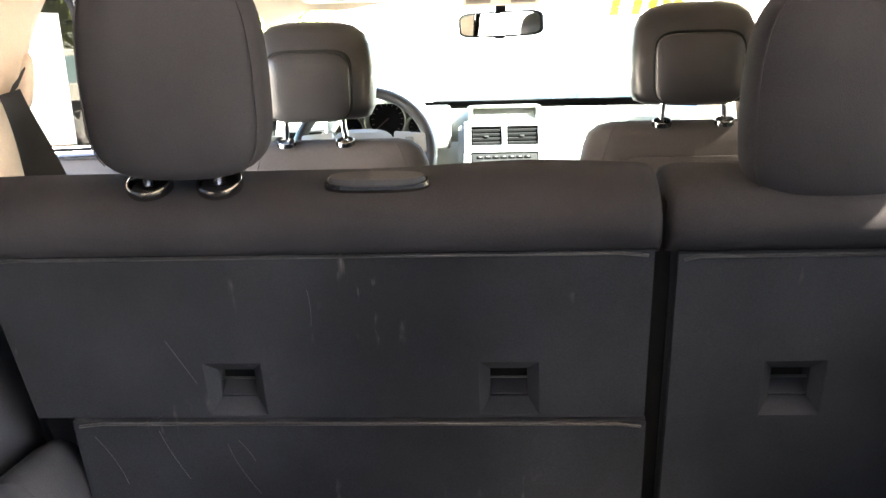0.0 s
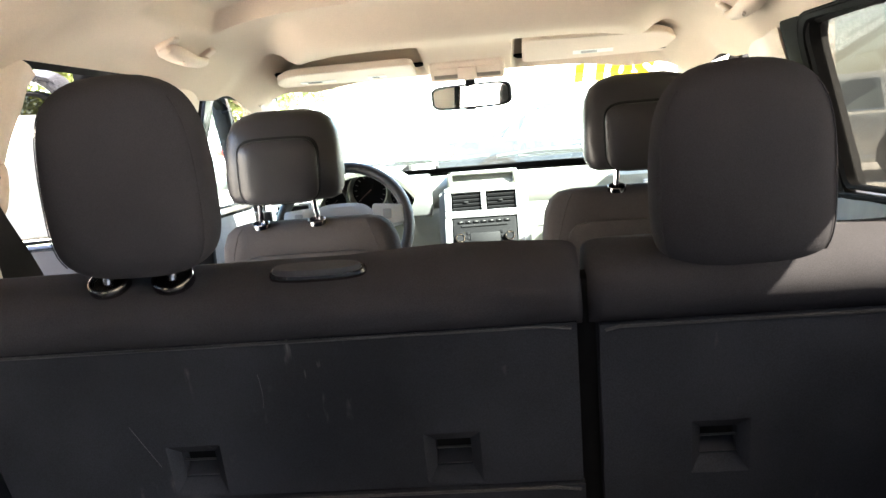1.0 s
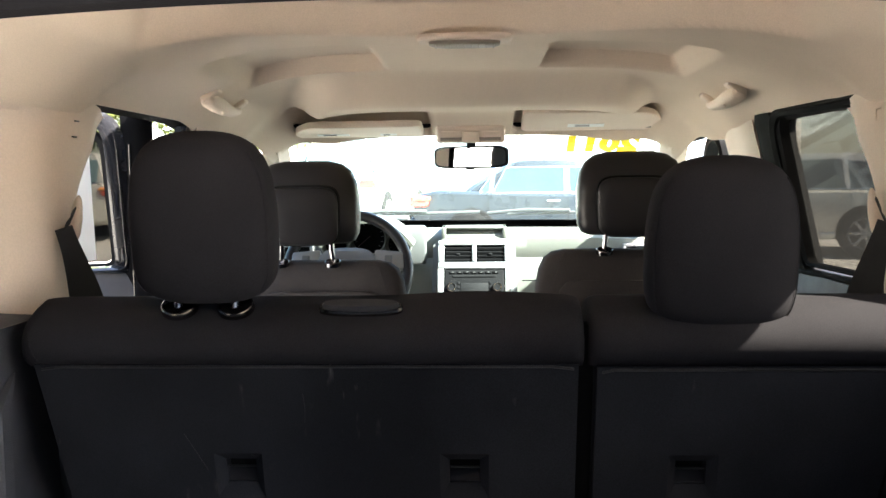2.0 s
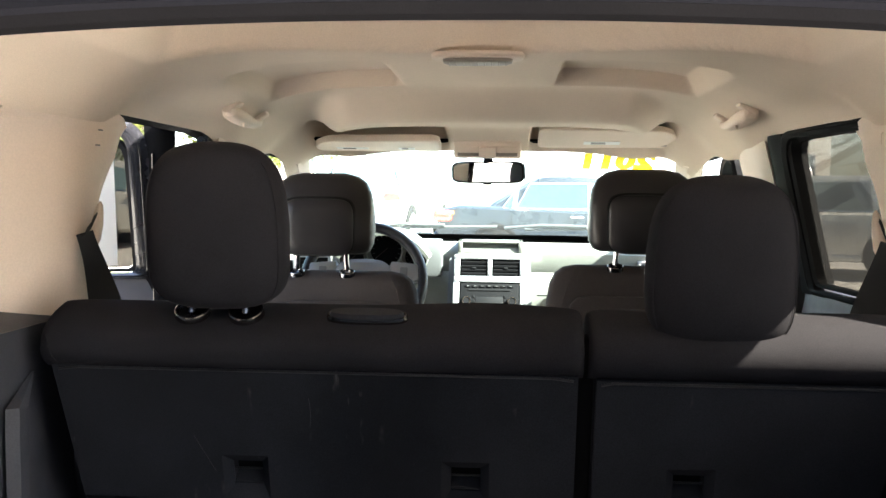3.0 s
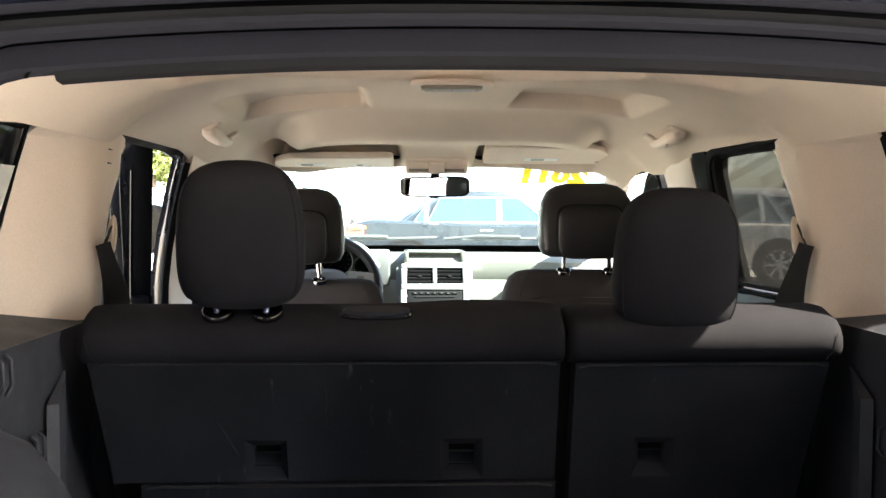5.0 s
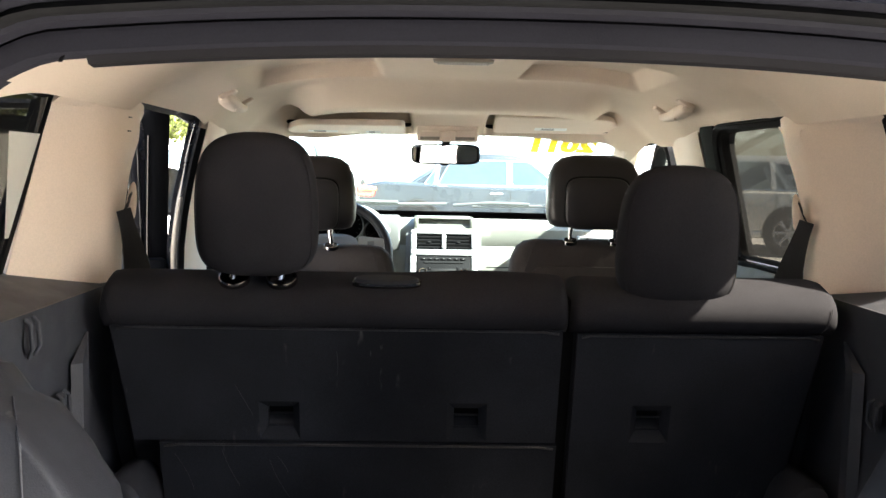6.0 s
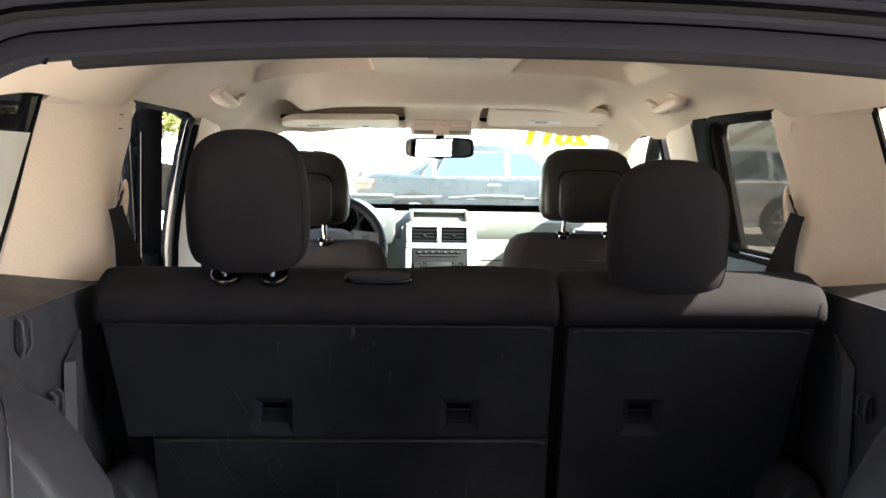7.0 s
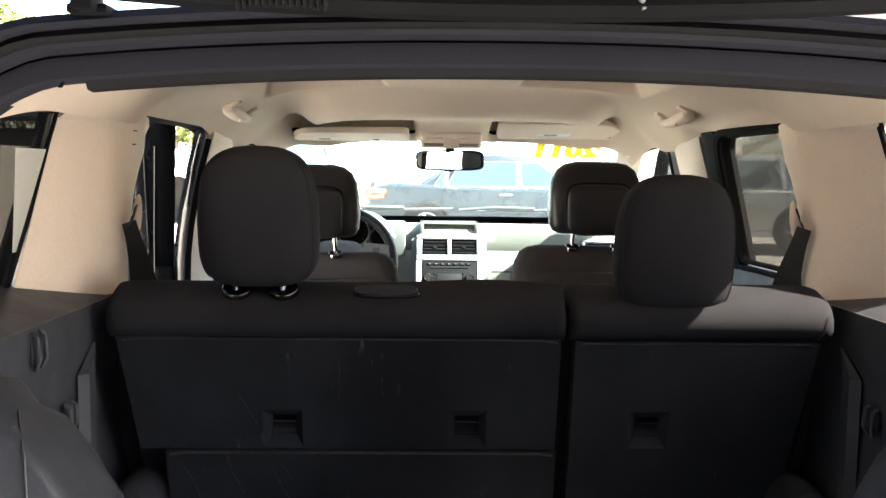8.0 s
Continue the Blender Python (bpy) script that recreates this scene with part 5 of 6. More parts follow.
# instrument cluster: hood, three dials
cl = thing("instrument_cluster", (-0.37, 2.48, 1.25), "grey instrument cluster with three round dials under a hood", "instruments")
bm = BM()
def hood(u, v):
    x = -0.372 + 0.155 * (2 * u - 1)
    z = 1.235 + 0.083 * (1 - abs(2 * u - 1) ** 2.6)
    return (x, mixf(2.385, 2.56, v), z - 0.012 * v * 0 + 0.012 * v)
sheet(bm, hood, 24, 6, 0.012)
part("hood", bm, DASH, cl)
bm = BM()
box(bm, (-0.37, 2.50, 1.235), (0.40, 0.03, 0.14), 0.01, 2)
part("dial_plate", bm, DASH_DARK, cl)
for dx, dz, r in ((0.0, 0.020, 0.058), (-0.115, -0.006, 0.040), (0.108, -0.006, 0.040)):
    x, z = -0.372 + dx, 1.245 + dz
    bm = BM()
    loft(bm, [oval(x, y, z, k, k, 2, 40, "xz") for y, k in ((2.485, r * 1.12), (2.425, r * 1.20), (2.418, r * 1.14), (2.424, r * 1.05), (2.482, r))], True, False)
    dial = part("dial_rim", bm, DASH, cl)
    bm = BM()
    loft(bm, [oval(x, y, z, r * 1.02, r * 1.02, 2, 36, "xz") for y in (2.478, 2.482)])
    part("dial_face", bm, BLACK, dial)
    bm = BM()
    for k in range(13):
        a = radians(-40 + 260 * k / 12)
        box(bm, (x + 0.82 * r * math.cos(a), 2.4765, z + 0.82 * r * math.sin(a)), (r * 0.14, 0.001, r * 0.035), 0, 1, pose(0, 0, 0, 0, -math.degrees(a), 0))
    part("dial_marks", bm, DIAL_MARK, dial)
    bm = BM()
    box(bm, (x - 0.25 * r, 2.474, z - 0.2 * r), (r * 0.85, 0.001, r * 0.05), 0, 1, pose(0, 0, 0, 0, -40, 0))
    part("needle", bm, RED_MARK, dial)

# steering wheel
wheel = thing("steering_wheel", (-0.365, 2.06, 1.19), "black leather steering wheel with grey spokes", "steering wheel")
WM = pose(-0.388, 2.065, 1.187, -24, 0, 0)
R = 0.187


def sw(name, bm, mat, parent, label=""):
    return part(name, move(bm, WM), mat, parent, label)


bm = BM()
rings = []
for k in range(49):
    a = 2 * math.pi * k / 48
    c = Vector((R * math.cos(a), 0, R * math.sin(a)))
    o = c.normalized()
    rings.append([tuple(c + 0.0165 * math.cos(t) * o + Vector((0, 0.0165 * math.sin(t), 0))) for t in (2 * math.pi * j / 14 for j in range(14))])
loft(bm, rings, True, False)
sw("rim", bm, LEATHER, wheel)
bm = BM()
loft(bm, [oval(0, y, 0.0, a, b, 3.2, 36, "xz") for y, a, b in ((0.05, 0.075, 0.06), (0.0, 0.092, 0.072), (-0.02, 0.090, 0.070), (-0.03, 0.075, 0.056), (-0.033, 0.04, 0.03))])
sw("airbag_cover", bm, PAD_GREY, wheel, "mid grey airbag pad")
for sx in (-1, 1):
    bm = BM()
    prism(bm, [(sx * 0.080, -0.012), (sx * 0.176, 0.004), (sx * 0.172, 0.058), (sx * 0.085, 0.066)], "y", -0.017, 0.012, 0.006, 2)
    spoke = sw("spoke", bm, SILVER, wheel, "silver wheel spoke")
    bm = BM()
    box(bm, (sx * 0.128, -0.0185, 0.030), (0.024, 0.004, 0.030), 0.003, 2)
    sw("switch_pad", bm, PAD_GREY, spoke)
bm = BM()
box(bm, (0, 0.004, -0.115), (0.07, 0.022, 0.12), 0.008, 3)
sw("spoke", bm, SILVER, wheel)
bm = BM()
tube(bm, [(-0.385, 2.10, 1.170), (-0.37, 2.42, 1.05)], 0.05, 16)
part("column", bm, DASH_DARK, wheel)

# ---- year figures on the windscreen, read from outside ----
fig = bpy.data.curves.new("year", "FONT")
fig.body, fig.size, fig.extrude, fig.align_x, fig.align_y = "2011", 0.108, 0.0008, "CENTER", "CENTER"
fig.space_character, fig.offset = 1.06, 0.007
tmp = new("year_text", fig)
bpy.context.view_layer.update()
year_mesh = bpy.data.meshes.new_from_object(tmp.evaluated_get(bpy.context.evaluated_depsgraph_get()))
bpy.data.objects.remove(tmp)
year_mesh.name = "windscreen_year"
year_mesh.materials.clear()
year_mesh.materials.append(YELLOW)
for v in year_mesh.vertices:
    x, y = v.co.x * 1.04, v.co.y * 1.20
    v.co = screen(0.405 - x, 0.146 - y / (WS1 - WS0).length, 0.007 + v.co.z)
tagged(new("windscreen_year", year_mesh), "yellow year figures stuck on the windscreen", "lettering")

# wipers at rest
for x0, x1 in ((-0.52, 0.02), (0.05, 0.56)):
    w = thing("wiper", (x0, 2.85, 1.27), "grey wiper resting at the foot of the windscreen", "wiper", "wipers")
    p0, p1 = screen(x0, 0.975, -0.028), screen(x1, 0.915, -0.026)
    bm = BM()
    tube(bm, [p0, p0.lerp(p1, 0.3) + Vector((0, 0, 0.008)), p0.lerp(p1, 0.62)], 0.007, 8)
    part("arm", bm, DASH_DARK, w)
    bm = BM()
    tube(bm, [screen(mixf(x0 + 0.08, x1, k / 8), 0.955 - 0.030 * k / 8, -0.018) for k in range(9)], 0.006, 8)
    part("blade", bm, DASH_DARK, w)


# ---- parked vehicles outside ----
def paint(name, c, metal=0.3, coat=0.45):
    return material(name, c, 0.3, metal, var=0.02, scale=1.0, coat=coat, spec=0.35)


CAR_GLASS = material("car_window_glass", (0.020, 0.036, 0.050), 0.10, var=0.1, spec=0.16)
CAR_GLASS_PALE = material("pale_car_window_glass", (0.10, 0.15, 0.16), 0.06, var=0.1)
TAIL = material("tail_lamp_red", (0.50, 0.03, 0.015), 0.2, var=0.1, coat=0.6)
AMBER = material("amber_lamp", (0.75, 0.25, 0.03), 0.2, var=0.1, coat=0.6)
NAVY, SILVERC, WHITEC = paint("navy_paint", (0.009, 0.013, 0.018), 0.1, 0.15), paint("silver_paint", (0.48, 0.47, 0.43), 0.4), paint("white_paint", (0.72, 0.72, 0.70), 0.0)
GREYC = paint("grey_paint", (0.16, 0.16, 0.18), 0.4)
TYRE = material("tyre", (0.006, 0.006, 0.006), 0.8, var=0.2, spec=0.08)

# lengthwise stations: share of length, half width share, underside, shoulder height; then roof outline shares
SEDAN = dict(L=4.45, W=1.85, H=1.47, belt=0.93, st=[(0, 0.80, 0.42, 0.82), (0.02, 0.90, 0.30, 0.96), (0.08, 0.96, 0.24, 1.02), (0.22, 1.0, 0.22, 1.00), (0.5, 1.0, 0.22, 0.96), (0.70, 1.0, 0.22, 0.96), (0.85, 0.97, 0.24, 0.88), (0.96, 0.90, 0.26, 0.76), (1.0, 0.78, 0.36, 0.62)],
             foot=(0.13, 0.78), roof=(0.34, 0.58), wheels=(0.205, 0.80), r=0.335, b_pillar=0.53, dq=0.265)
WAGON = dict(L=4.60, W=1.86, H=1.74, belt=1.08, st=[(0, 0.86, 0.45, 0.95), (0.015, 0.94, 0.36, 1.10), (0.08, 0.98, 0.30, 1.12), (0.3, 1.0, 0.28, 1.12), (0.6, 1.0, 0.28, 1.10), (0.74, 1.0, 0.28, 1.09), (0.88, 0.97, 0.30, 1.02), (0.97, 0.90, 0.34, 0.90), (1.0, 0.80, 0.42, 0.75)],
             foot=(0.015, 0.76), roof=(0.06, 0.60), wheels=(0.19, 0.80), r=0.36, b_pillar=0.48, dq=0.24)


HATCH = dict(WAGON, L=4.35, W=1.78, H=1.53, belt=0.96, r=0.335, st=[(u, w, lo * 0.85, hi * 0.88) for u, w, lo, hi in WAGON["st"]])


def parked_car(name, spec, colour, at, heading, label, pale=False, category="car"):
    """A parked car: body, roof, panes, lamps, handles, wheels. Its length runs from tail (x = 0) to nose."""
    L, W, H, belt = spec["L"], spec["W"] / 2, spec["H"], spec["belt"]
    m = pose(at[0], at[1], ground_z(at[1]), 0, 0, heading) @ Matrix.Translation((-L / 2, 0, 0))
    car = thing(name, (at[0], at[1], ground_z(at[1])), label, category, "parked cars")
    gl = CAR_GLASS_PALE if pale else CAR_GLASS

    def add(nm, bm, mat, parent=car, lab="", sharp=40):
        if nm in ("roof", "side_window", "window_surround", "window_post", "screen"):
            # the greenhouse is arched along its length
            mid, half = (0.5 * (spec["roof"][0] + spec["roof"][1]) - 0.01) * L, 0.32 * L
            for v in bm.verts:
                v.co.z -= 0.085 * ((v.co.x - mid) / half) ** 2 * max(0.0, (v.co.z - belt) / (H - belt)) ** 1.5
        return part(nm, move(bm, m), mat, parent, lab, sharp)
    # body: rounded sections along the length, arches left dark by liners set over them
    rings = []
    st = spec["st"]
    for i in range(41):
        u = i / 40
        k = max(j for j in range(len(st)) if st[j][0] <= u)
        k = min(k, len(st) - 2)
        t = (u - st[k][0]) / (st[k + 1][0] - st[k][0])
        hw, lo, hi = (mixf(st[k][j], st[k + 1][j], t) for j in (1, 2, 3))
        a = hw * W
        half = [(a * 0.86, lo), (a * 0.97, lo + 0.08), (a, mixf(lo, hi, 0.45)), (a * 0.985, mixf(lo, hi, 0.72)), (a * 0.97, hi - 0.05), (a * 0.92, hi - 0.012), (a * 0.80, hi)]
        rings.append([(u * L, y, z) for y, z in half] + [(u * L, -y, z) for y, z in reversed(half)])
    bm = BM()
    loft(bm, rings)
    body = add("body", bm, colour)
    # greenhouse
    f0, f1 = (x * L for x in spec["foot"])
    r0, r1 = (x * L for x in spec["roof"])
    gz = belt + 0.01

    def plan(x0, x1, y, z):
        return [(x0, 0, z), (x0 + 0.03, y * 0.7, z), (x0 + 0.12, y * 0.95, z), (mixf(x0, x1, 0.3), y, z), (mixf(x0, x1, 0.7), y, z), (x1 - 0.14, y * 0.94, z), (x1 - 0.03, y * 0.7, z), (x1, 0, z),
                (x1 - 0.03, -y * 0.7, z), (x1 - 0.14, -y * 0.94, z), (mixf(x0, x1, 0.7), -y, z), (mixf(x0, x1, 0.3), -y, z), (x0 + 0.12, -y * 0.95, z), (x0 + 0.03, -y * 0.7, z)]
    yb, yt = W * 0.90, W * 0.70
    bm = BM()
    hs = [(0, 0), (0.3, 0.27), (0.6, 0.56), (0.85, 0.84), (0.95, 0.97), (1.0, 1.10)]
    loft(bm, [plan(mixf(f0, r0, q), mixf(f1, r1, q), mixf(yb, yt, h if h < 0.95 else q * 0.98), mixf(gz - 0.06, H, h)) for h, q in hs])
    add("roof", bm, colour)

    def side_y(z):
        return mixf(yb, yt, (z - gz + 0.06) / (H - gz + 0.06)) + 0.012

    def edge(x, h):
        return mixf(f0, r0, h * 0.93) if x == 0 else mixf(f1, r1, h * 0.93)
    z0, z1 = gz + 0.035, H - 0.10
    h0, h1 = (z0 - gz + 0.06) / (H - gz + 0.06), (z1 - gz + 0.06) / (H - gz + 0.06)
    bp, dq = spec["b_pillar"] * L, spec["dq"] * L
    panes = [[(bp + 0.03, z0), (edge(1, h0) - 0.20, z0), (edge(1, h1) - 0.10, z1), (bp + 0.03, z1)], [(dq + 0.05, z0), (bp - 0.03, z0), (bp - 0.03, z1), (max(dq + 0.09, edge(0, h1) + 0.14), z1)]]
    if dq > edge(0, h0) + 0.28:
        panes.append([(edge(0, h0) + 0.22, z0 + 0.01), (dq, z0), (max(dq + 0.05, edge(0, h1) + 0.1), z1 - 0.02), (edge(0, h1) + 0.08, z1 - 0.06)] if edge(0, h1) < dq - 0.1 else [(edge(0, h0) + 0.30, z0 + 0.01), (dq, z0), (dq + 0.05, z1 - 0.10)])
    for s in (-1, 1):
        for p in panes:
            bm = BM()
            pp = round_poly(p, 0.04, 3)
            loft(bm, [[(x, s * (side_y(z) + d), z) for x, z in pp] for d in (-0.01, 0.022)])
            add("side_window", bm, gl, car)
            if spec is SEDAN:
                bm = BM()
                tube(bm, [(x, s * (side_y(z) + 0.022), z) for x, z in pp + pp[:1]], 0.009, 6)
                add("window_surround", bm, CHROME, car)
        bm = BM()
        tube(bm, [(edge(0, h0) + 0.15, s * (side_y(z0) + 0.020), z0 - 0.012), (edge(1, h0) - 0.15, s * (side_y(z0) + 0.020), z0 - 0.012)], 0.011, 6)
        add("window_moulding", bm, CHROME, car)
        for px, pw in ((bp, 0.09), (dq + 0.02, 0.07)):
            bm = BM()
            loft(bm, [[(px + d, s * (side_y(z) + 0.027), z) for d, z in ((-pw / 2, z0 - 0.01), (pw / 2, z0 - 0.01), (pw / 2 + (0.05 if px < bp - 0.1 else 0), z1 + 0.01), (-pw / 2 + (0.05 if px < bp - 0.1 else 0), z1 + 0.01))],
                      [(px + d, s * (side_y(z) - 0.005), z) for d, z in ((-pw / 2, z0 - 0.01), (pw / 2, z0 - 0.01), (pw / 2 + (0.05 if px < bp - 0.1 else 0), z1 + 0.01), (-pw / 2 + (0.05 if px < bp - 0.1 else 0), z1 + 0.01))]])
            add("window_post", bm, CHROME if spec is SEDAN else colour)
        for x in (bp - 0.16, bp + 0.94):
            bm = BM()
            box(bm, (x - 0.05, s * (W * 0.985 + 0.008), belt - 0.075), (0.20, 0.035, 0.028), 0.01, 2)
            add("door_handle", bm, CHROME)
        for x in (bp + 0.01, bp + 1.05, dq - 0.02):
            bm = BM()
            box(bm, (x, s * (W - 0.004), mixf(0.35, belt, 0.5)), (0.008, 0.012, belt - 0.42))
            add("door_joint", bm, RUBBER)
        bm = BM()
        box(bm, (mixf(spec["wheels"][0], spec["wheels"][1], 0.5) * L, s * (W * 0.985), 0.30), ((spec["wheels"][1] - spec["wheels"][0]) * L - 0.8, 0.04, 0.10), 0.015, 2)
        add("sill", bm, colour)
        bm = BM()
        box(bm, (bp + 1.12, s * (W + 0.06), belt + 0.06), (0.12, 0.20, 0.13), 0.04, 3)
        add("door_mirror", bm, colour)
        for u in spec["wheels"]:
            x, r = u * L, spec["r"]
            bm = BM()
            loft(bm, [oval(x, s * y, r + 0.02, k, k, 2, 32, "xz") for y, k in ((W - 0.20, r * 1.17), (W + 0.003, r * 1.17), (W + 0.010, r * 1.13), (W + 0.006, r * 1.06))])
            add("wheel_arch", bm, TYRE)
            bm = BM()
            loft(bm, [oval(x, s * y, r, k, k, 2, 32, "xz") for y, k in ((W - 0.2, r * 0.9), (W - 0.02, r), (W + 0.012, r * 0.97), (W + 0.022, r * 0.80), (W + 0.018, r * 0.70))])
            wh = add("wheel", bm, TYRE)
            bm = BM()
            loft(bm, [oval(x, s * y, r, k, k, 2, 28, "xz") for y, k in ((W + 0.016, r * 0.70), (W + 0.026, r * 0.68), (W + 0.012, r * 0.62))], True, False)
            for k in range(7):
                a = 2 * math.pi * k / 7
                box(bm, (x + 0.36 * r * math.cos(a), s * (W + 0.020), r + 0.36 * r * math.sin(a)), (r * 0.62, 0.018, r * 0.15), 0.006, 1, pose(0, 0, 0, 0, -math.degrees(a), 0))
            loft(bm, [oval(x, s * y, r, r * 0.16, r * 0.16, 2, 16, "xz") for y in (W + 0.01, W + 0.034)])
            add("rim", bm, SILVER, wh)
        # lamps wrap round the corners
        tz = st[2][3] - 0.17
        bm = BM()
        box(bm, (0.10, s * W * 0.80, tz), (0.30, W * 0.40, 0.17), 0.05, 3)
        lamp = add("tail_lamp", bm, TAIL)
        bm = BM()
        box(bm, (0.14, s * W * 0.82, tz + 0.045), (0.27, W * 0.385, 0.06), 0.02, 3)
        add("indicator", bm, AMBER, lamp)
        bm = BM()
        box(bm, (L - 0.20, s * W * 0.70, st[-2][3] - 0.10), (0.34, W * 0.42, 0.15), 0.05, 3)
        add("headlamp", bm, LENS)
    # front and rear screens
    for e0, e1, sg in ((f0, r0, -1), (f1, r1, 1)):
        bm = BM()
        sheet(bm, lambda u, v: (mixf(e0, e1, 0.10 + 0.80 * v) + sg * 0.016 - sg * 0.05 * (2 * u - 1) ** 2, mixf(yb * 0.80, yt * 0.86, v) * (2 * u - 1), mixf(gz - 0.06, H, 0.12 + 0.76 * v)), 8, 4, 0.008)
        add("screen", bm, gl)
    bm = BM()
    box(bm, (0.01, 0, 0.50), (0.10, W * 1.66, 0.22), 0.04, 3)
    add("rear_bumper", bm, colour)
    bm = BM()
    box(bm, (-0.01, 0, 0.72), (0.03, 0.50, 0.11), 0.004, 2)
    add("plate", bm, WHITE_MARK)
    bm = BM()
    box(bm, (L - 0.02, 0, st[-1][3] - 0.10), (0.06, W * 0.9, 0.14), 0.02, 2)
    add("grille", bm, BLACK)
    return car


parked_car("sedan", SEDAN, NAVY, (1.21, 13.6), 0, "dark blue sedan parked side-on in the sun")
parked_car("hatchback", HATCH, SILVERC, (4.65, 13.6), 160, "silver hatchback parked beyond the closed rear door")
parked_car("wagon", WAGON, SILVERC, (-9.3, 16.2), 188, "silver wagon parked beyond the open rear door", True)
# paler panes put the wash-out of the far cars' windows into the colour
parked_car("wagon", WAGON, WHITEC, (-2.6, 19.5), 80, "white wagon parked behind the sedan in full sun", True)
parked_car("sedan", SEDAN, WHITEC, (-6.8, 22.0), 75, "white sedan parked far across the lot", True)
parked_car("sedan", SEDAN, GREYC, (-11.5, 30.0), 20, "grey sedan parked under far trees")
parked_car("wagon", WAGON, GREYC, (6.5, 21.5), 82, "dark grey wagon parked across the lot", True)
parked_car("wagon", WAGON, WHITEC, (13.8, 17.5), 75, "white wagon in the next row of the lot", True)


# ---- buildings ----
def building(at, size, mat, label, cols, rows, roofmat):
    x, y = at
    w, d, h = size
    z = ground_z(y)
    b = thing("building", (x, y, z), label, "building", "buildings round the lot")
    bm = BM()
    box(bm, (x, y, z + h / 2 - 0.3), (w, d, h + 0.6), 0.03, 2)
    part("wall", bm, mat, b)
    bm = BM()
    box(bm, (x, y, z + h + 0.1), (w + 0.5, d + 0.5, 0.28), 0.05, 2)
    part("roof", bm, roofmat, b)
    for i in range(cols):
        for j in range(rows):
            wx, wz = x - w / 2 + w * (i + 0.5) / cols, z + 1.6 + 3.1 * j
            bm = BM()
            box(bm, (wx, y - d / 2 - 0.01, wz), (w / cols * 0.62, 0.05, 1.5), 0.01, 1)
            win = part("window", bm, SHOP_GLASS, b)
            bm = BM()
            for dx in (-0.31, 0, 0.31):
                box(bm, (wx + dx * w / cols, y - d / 2 - 0.05, wz), (0.08, 0.06, 1.56), 0.01, 1)
            for dz in (-0.76, 0.76):
                box(bm, (wx, y - d / 2 - 0.05, wz + dz), (w / cols * 0.66, 0.06, 0.08), 0.01, 1)
            part("frame", bm, WHITE_MARK, win)
    return b


SHOP_GLASS = material("shop_window", (0.30, 0.36, 0.38), 0.1, var=0.1)
STUCCO = material("pale_stucco", (0.55, 0.52, 0.46), 0.9, var=0.1, scale=0.8, fine=0.3, fine_scale=40, bump=0.4, bump_scale=60)
TAN = material("tan_stucco", (0.22, 0.16, 0.115), 0.9, var=0.12, scale=0.8, fine=0.3, fine_scale=40, bump=0.4, bump_scale=60)
building((2, 46), (26, 10, 4.2), STUCCO, "pale low building with a row of windows behind the lot", 7, 1, GREY_TRIM)
# unseen walls added to hold back light from behind; bluish to cool it
BLOCKER_WALL = material("light_blocking_wall", (0.036, 0.041, 0.052), 0.9, var=0.15, scale=0.8, fine=0.3, fine_scale=40, bump=0.4, bump_scale=60)
bm = BM()
box(bm, (0.0, -2.20, 1.9), (5.2, 0.3, 4.2), 0.02, 2)
setting("wall_lot", bm, BLOCKER_WALL, "unseen dark wall added behind the car to block light", "wall")
bm = BM()
box(bm, (-2.45, -1.60, 1.9), (0.3, 0.9, 4.2), 0.02, 2)
setting("wall_lot_side", bm, BLOCKER_WALL, "unseen dark wall added at the rear corner to block light", "wall")
# unseen reflector wall: bounces sun through the open door onto the ceiling
bm = BM()
box(bm, (-2.75, 1.05, 1.0), (0.2, 2.8, 2.2), 0.02, 2)
setting("wall_lot_low", bm, CONCRETE, "unseen low concrete wall added to bounce sun into the cabin", "wall")

building((17, 24), (9, 8, 6.5), TAN, "tan stucco building beside the lot", 4, 2, GREY_TRIM)


# ---- trees ----
BARK = material("bark", (0.12, 0.09, 0.06), 0.95, var=0.3, scale=4, bump=0.8, bump_scale=30)
LEAF = material("leaf", (0.095, 0.12, 0.025), 0.6, var=0.45, scale=1.5, per_object=0.12)
n, l = LEAF.node_tree.nodes, LEAF.node_tree.links
thin, half = n.new("ShaderNodeBsdfTranslucent"), n.new("ShaderNodeMixShader")
thin.inputs["Color"].default_value = (0.11, 0.12, 0.02, 1)
half.inputs[0].default_value = 0.4
l.new(n["Principled BSDF"].outputs[0], half.inputs[1])
l.new(thin.outputs[0], half.inputs[2])
l.new(half.outputs[0], n["Material Output"].inputs["Surface"])


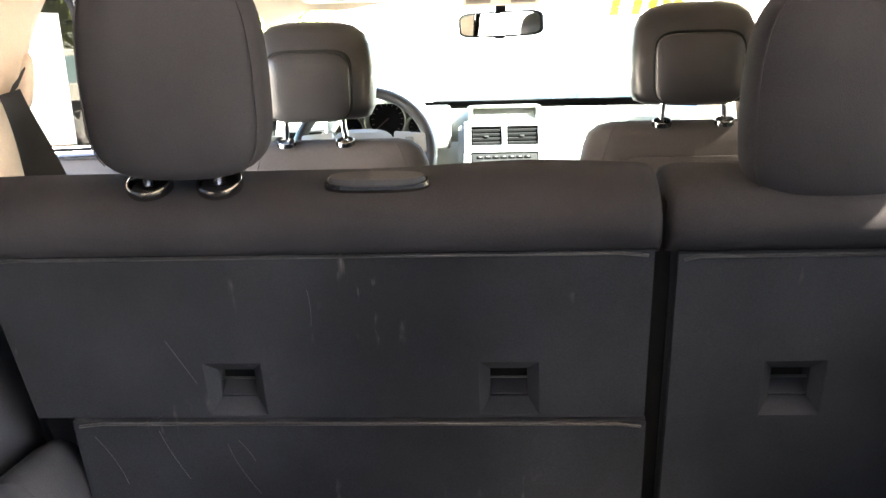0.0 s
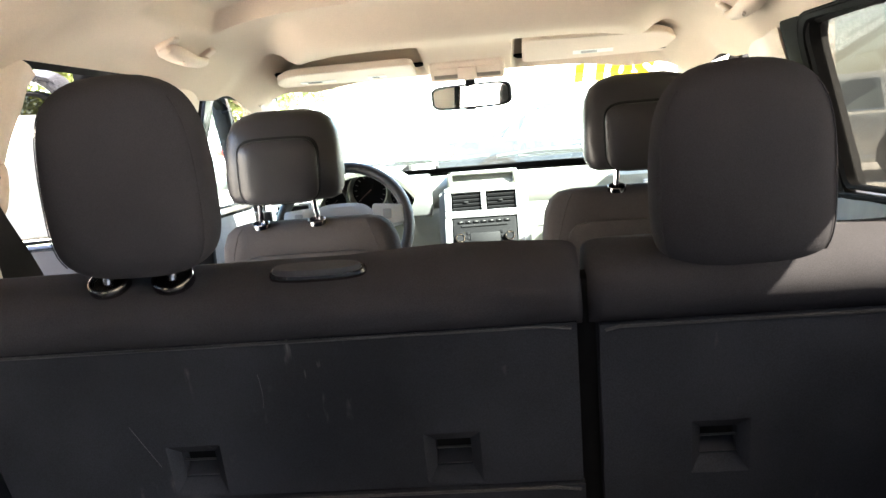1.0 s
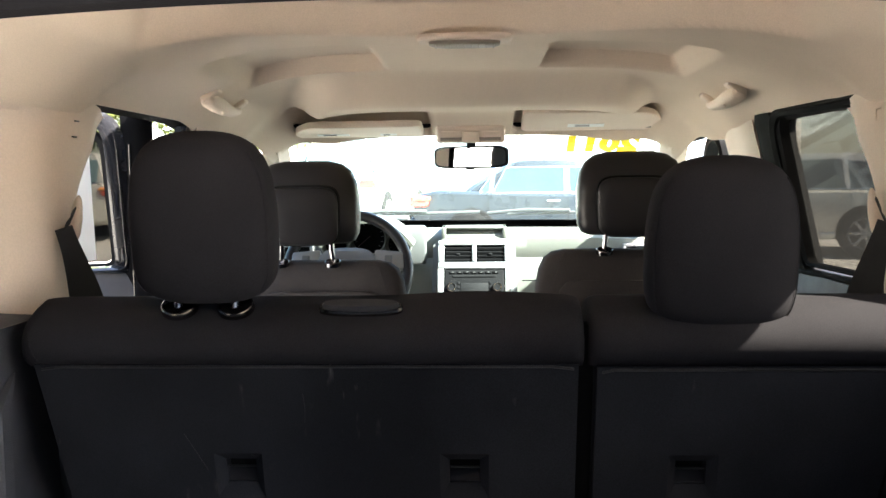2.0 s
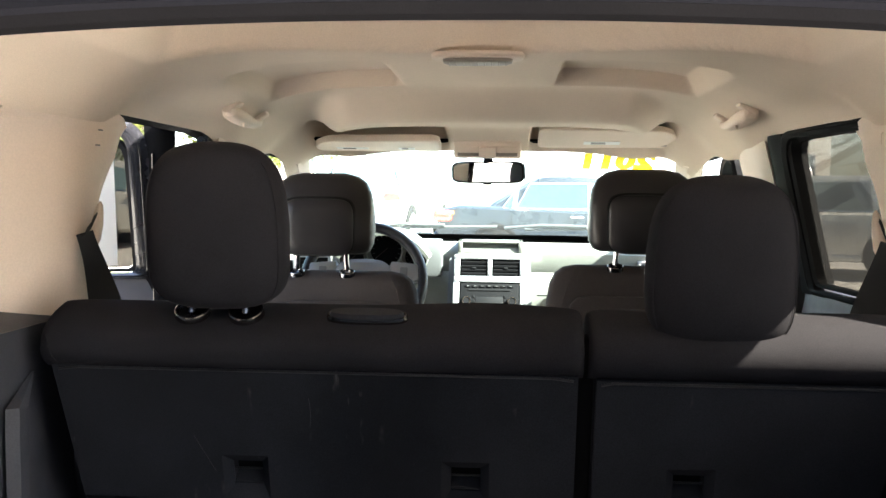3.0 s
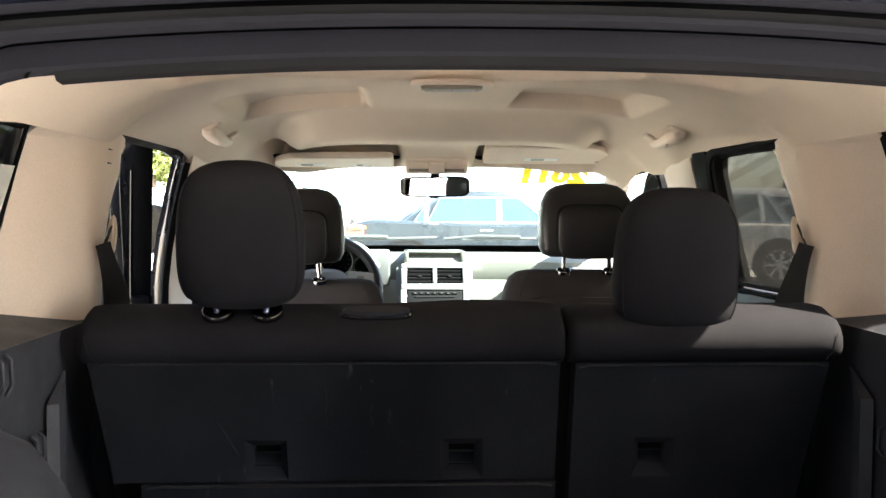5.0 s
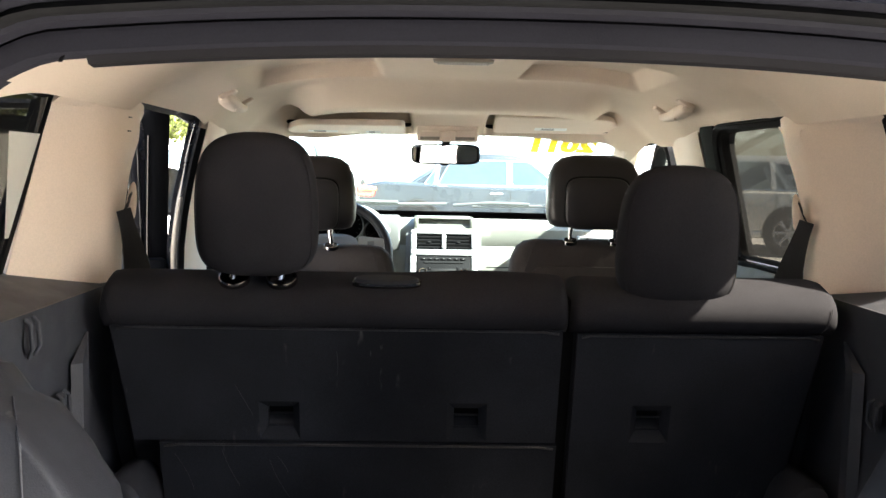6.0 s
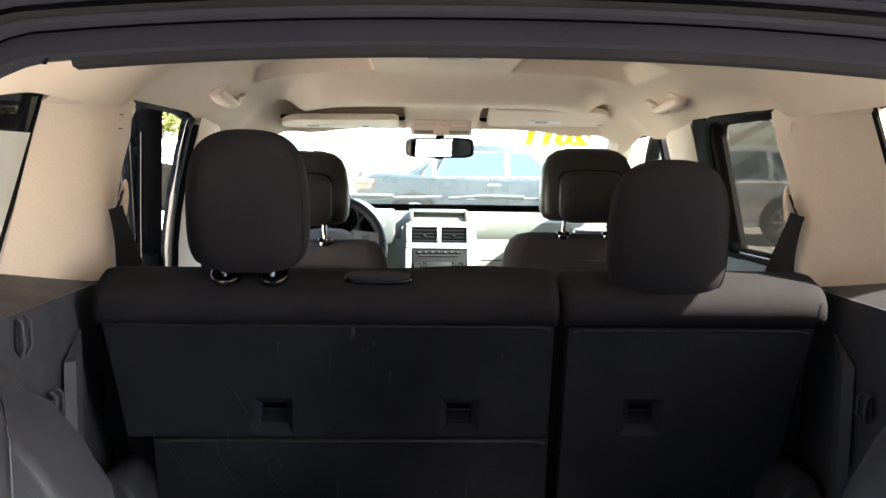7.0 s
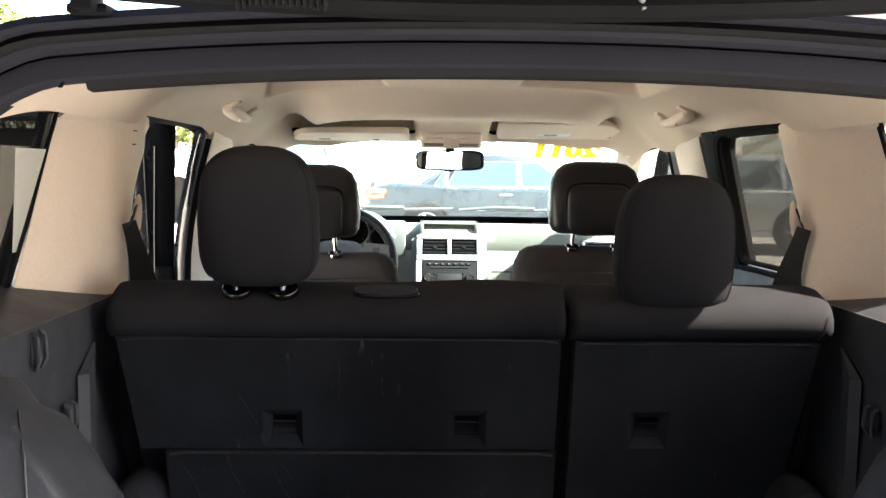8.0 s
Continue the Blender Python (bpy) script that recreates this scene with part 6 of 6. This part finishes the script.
def tree(at, height, spread, seed):
    rnd = random.Random(seed)
    x, y = at
    z = ground_z(y)
    t = thing("tree", (x, y, z), "leafy green broadleaf tree in the sun", "tree", "trees round the lot")
    bm = BM()
    limbs = []
    rings = []
    for k in range(7):
        h = height * 0.55 * k / 6
        r = 0.20 * (1 - 0.65 * k / 6) * (1.35 if k == 0 else 1)
        rings.append([(x + 0.12 * math.sin(k) + r * math.cos(a), y + r * math.sin(a), z - 0.05 + h) for a in (2 * math.pi * j / 10 for j in range(10))])
    loft(bm, rings)
    for k in range(9):
        a, h0 = rnd.uniform(0, 6.28), height * rnd.uniform(0.28, 0.52)
        tip = Vector((x + spread * rnd.uniform(0.35, 0.8) * math.cos(a), y + spread * rnd.uniform(0.35, 0.8) * math.sin(a), z + height * rnd.uniform(0.5, 0.92)))
        root = Vector((x, y, z + h0))
        mid = root.lerp(tip, 0.5) + Vector((0, 0, 0.25))
        tube(bm, [root, mid, tip], 0.045, 6)
        limbs += [tip, mid]
    part("trunk", bm, BARK, t)
    verts, faces = [], []
    centres = limbs + [Vector((x + spread * rnd.gauss(0, 0.38), y + spread * rnd.gauss(0, 0.38), z + height * rnd.uniform(0.38, 0.97))) for _ in range(26)]
    for c in centres:
        cr = rnd.uniform(0.45, 0.95) * spread * 0.38
        for _ in range(150):
            d = Vector((rnd.gauss(0, 1), rnd.gauss(0, 1), rnd.gauss(0, 0.8))).normalized() * cr * rnd.random() ** 0.4
            q = Euler((rnd.uniform(-1, 1), rnd.uniform(-1, 1), rnd.uniform(0, 6.3))).to_matrix()
            s = rnd.uniform(0.07, 0.15)
            i = len(verts)
            verts += [tuple(c + d + q @ Vector(p)) for p in ((-s, 0, 0), (0, -s * 0.45, 0.02), (s, 0, 0), (0, s * 0.45, 0.02))]
            faces.append((i, i + 1, i + 2, i + 3))
    me = bpy.data.meshes.new("crown")
    me.from_pydata(verts, [], faces)
    me.materials.append(LEAF)
    ob = new("crown", me)
    ob.parent = t
    ob.matrix_parent_inverse = t.matrix_basis.inverted()


for at, h, sp, seed in (((-13.5, 33), 6.5, 3.0, 1), ((-18, 35), 7.5, 3.4, 2), ((-9.5, 38), 6.0, 2.8, 3), ((-24, 30), 7.0, 3.2, 4), ((-20, 24), 6.0, 2.6, 5), ((24, 38), 8.0, 3.4, 6), ((-8.7, 29), 5.6, 2.5, 7), ((-8.2, 27.5), 4.6, 2.2, 8), ((-16.5, 27), 6.4, 2.8, 9), ((-13.8, 29), 6.0, 2.6, 10)):
    tree(at, h, sp, seed)
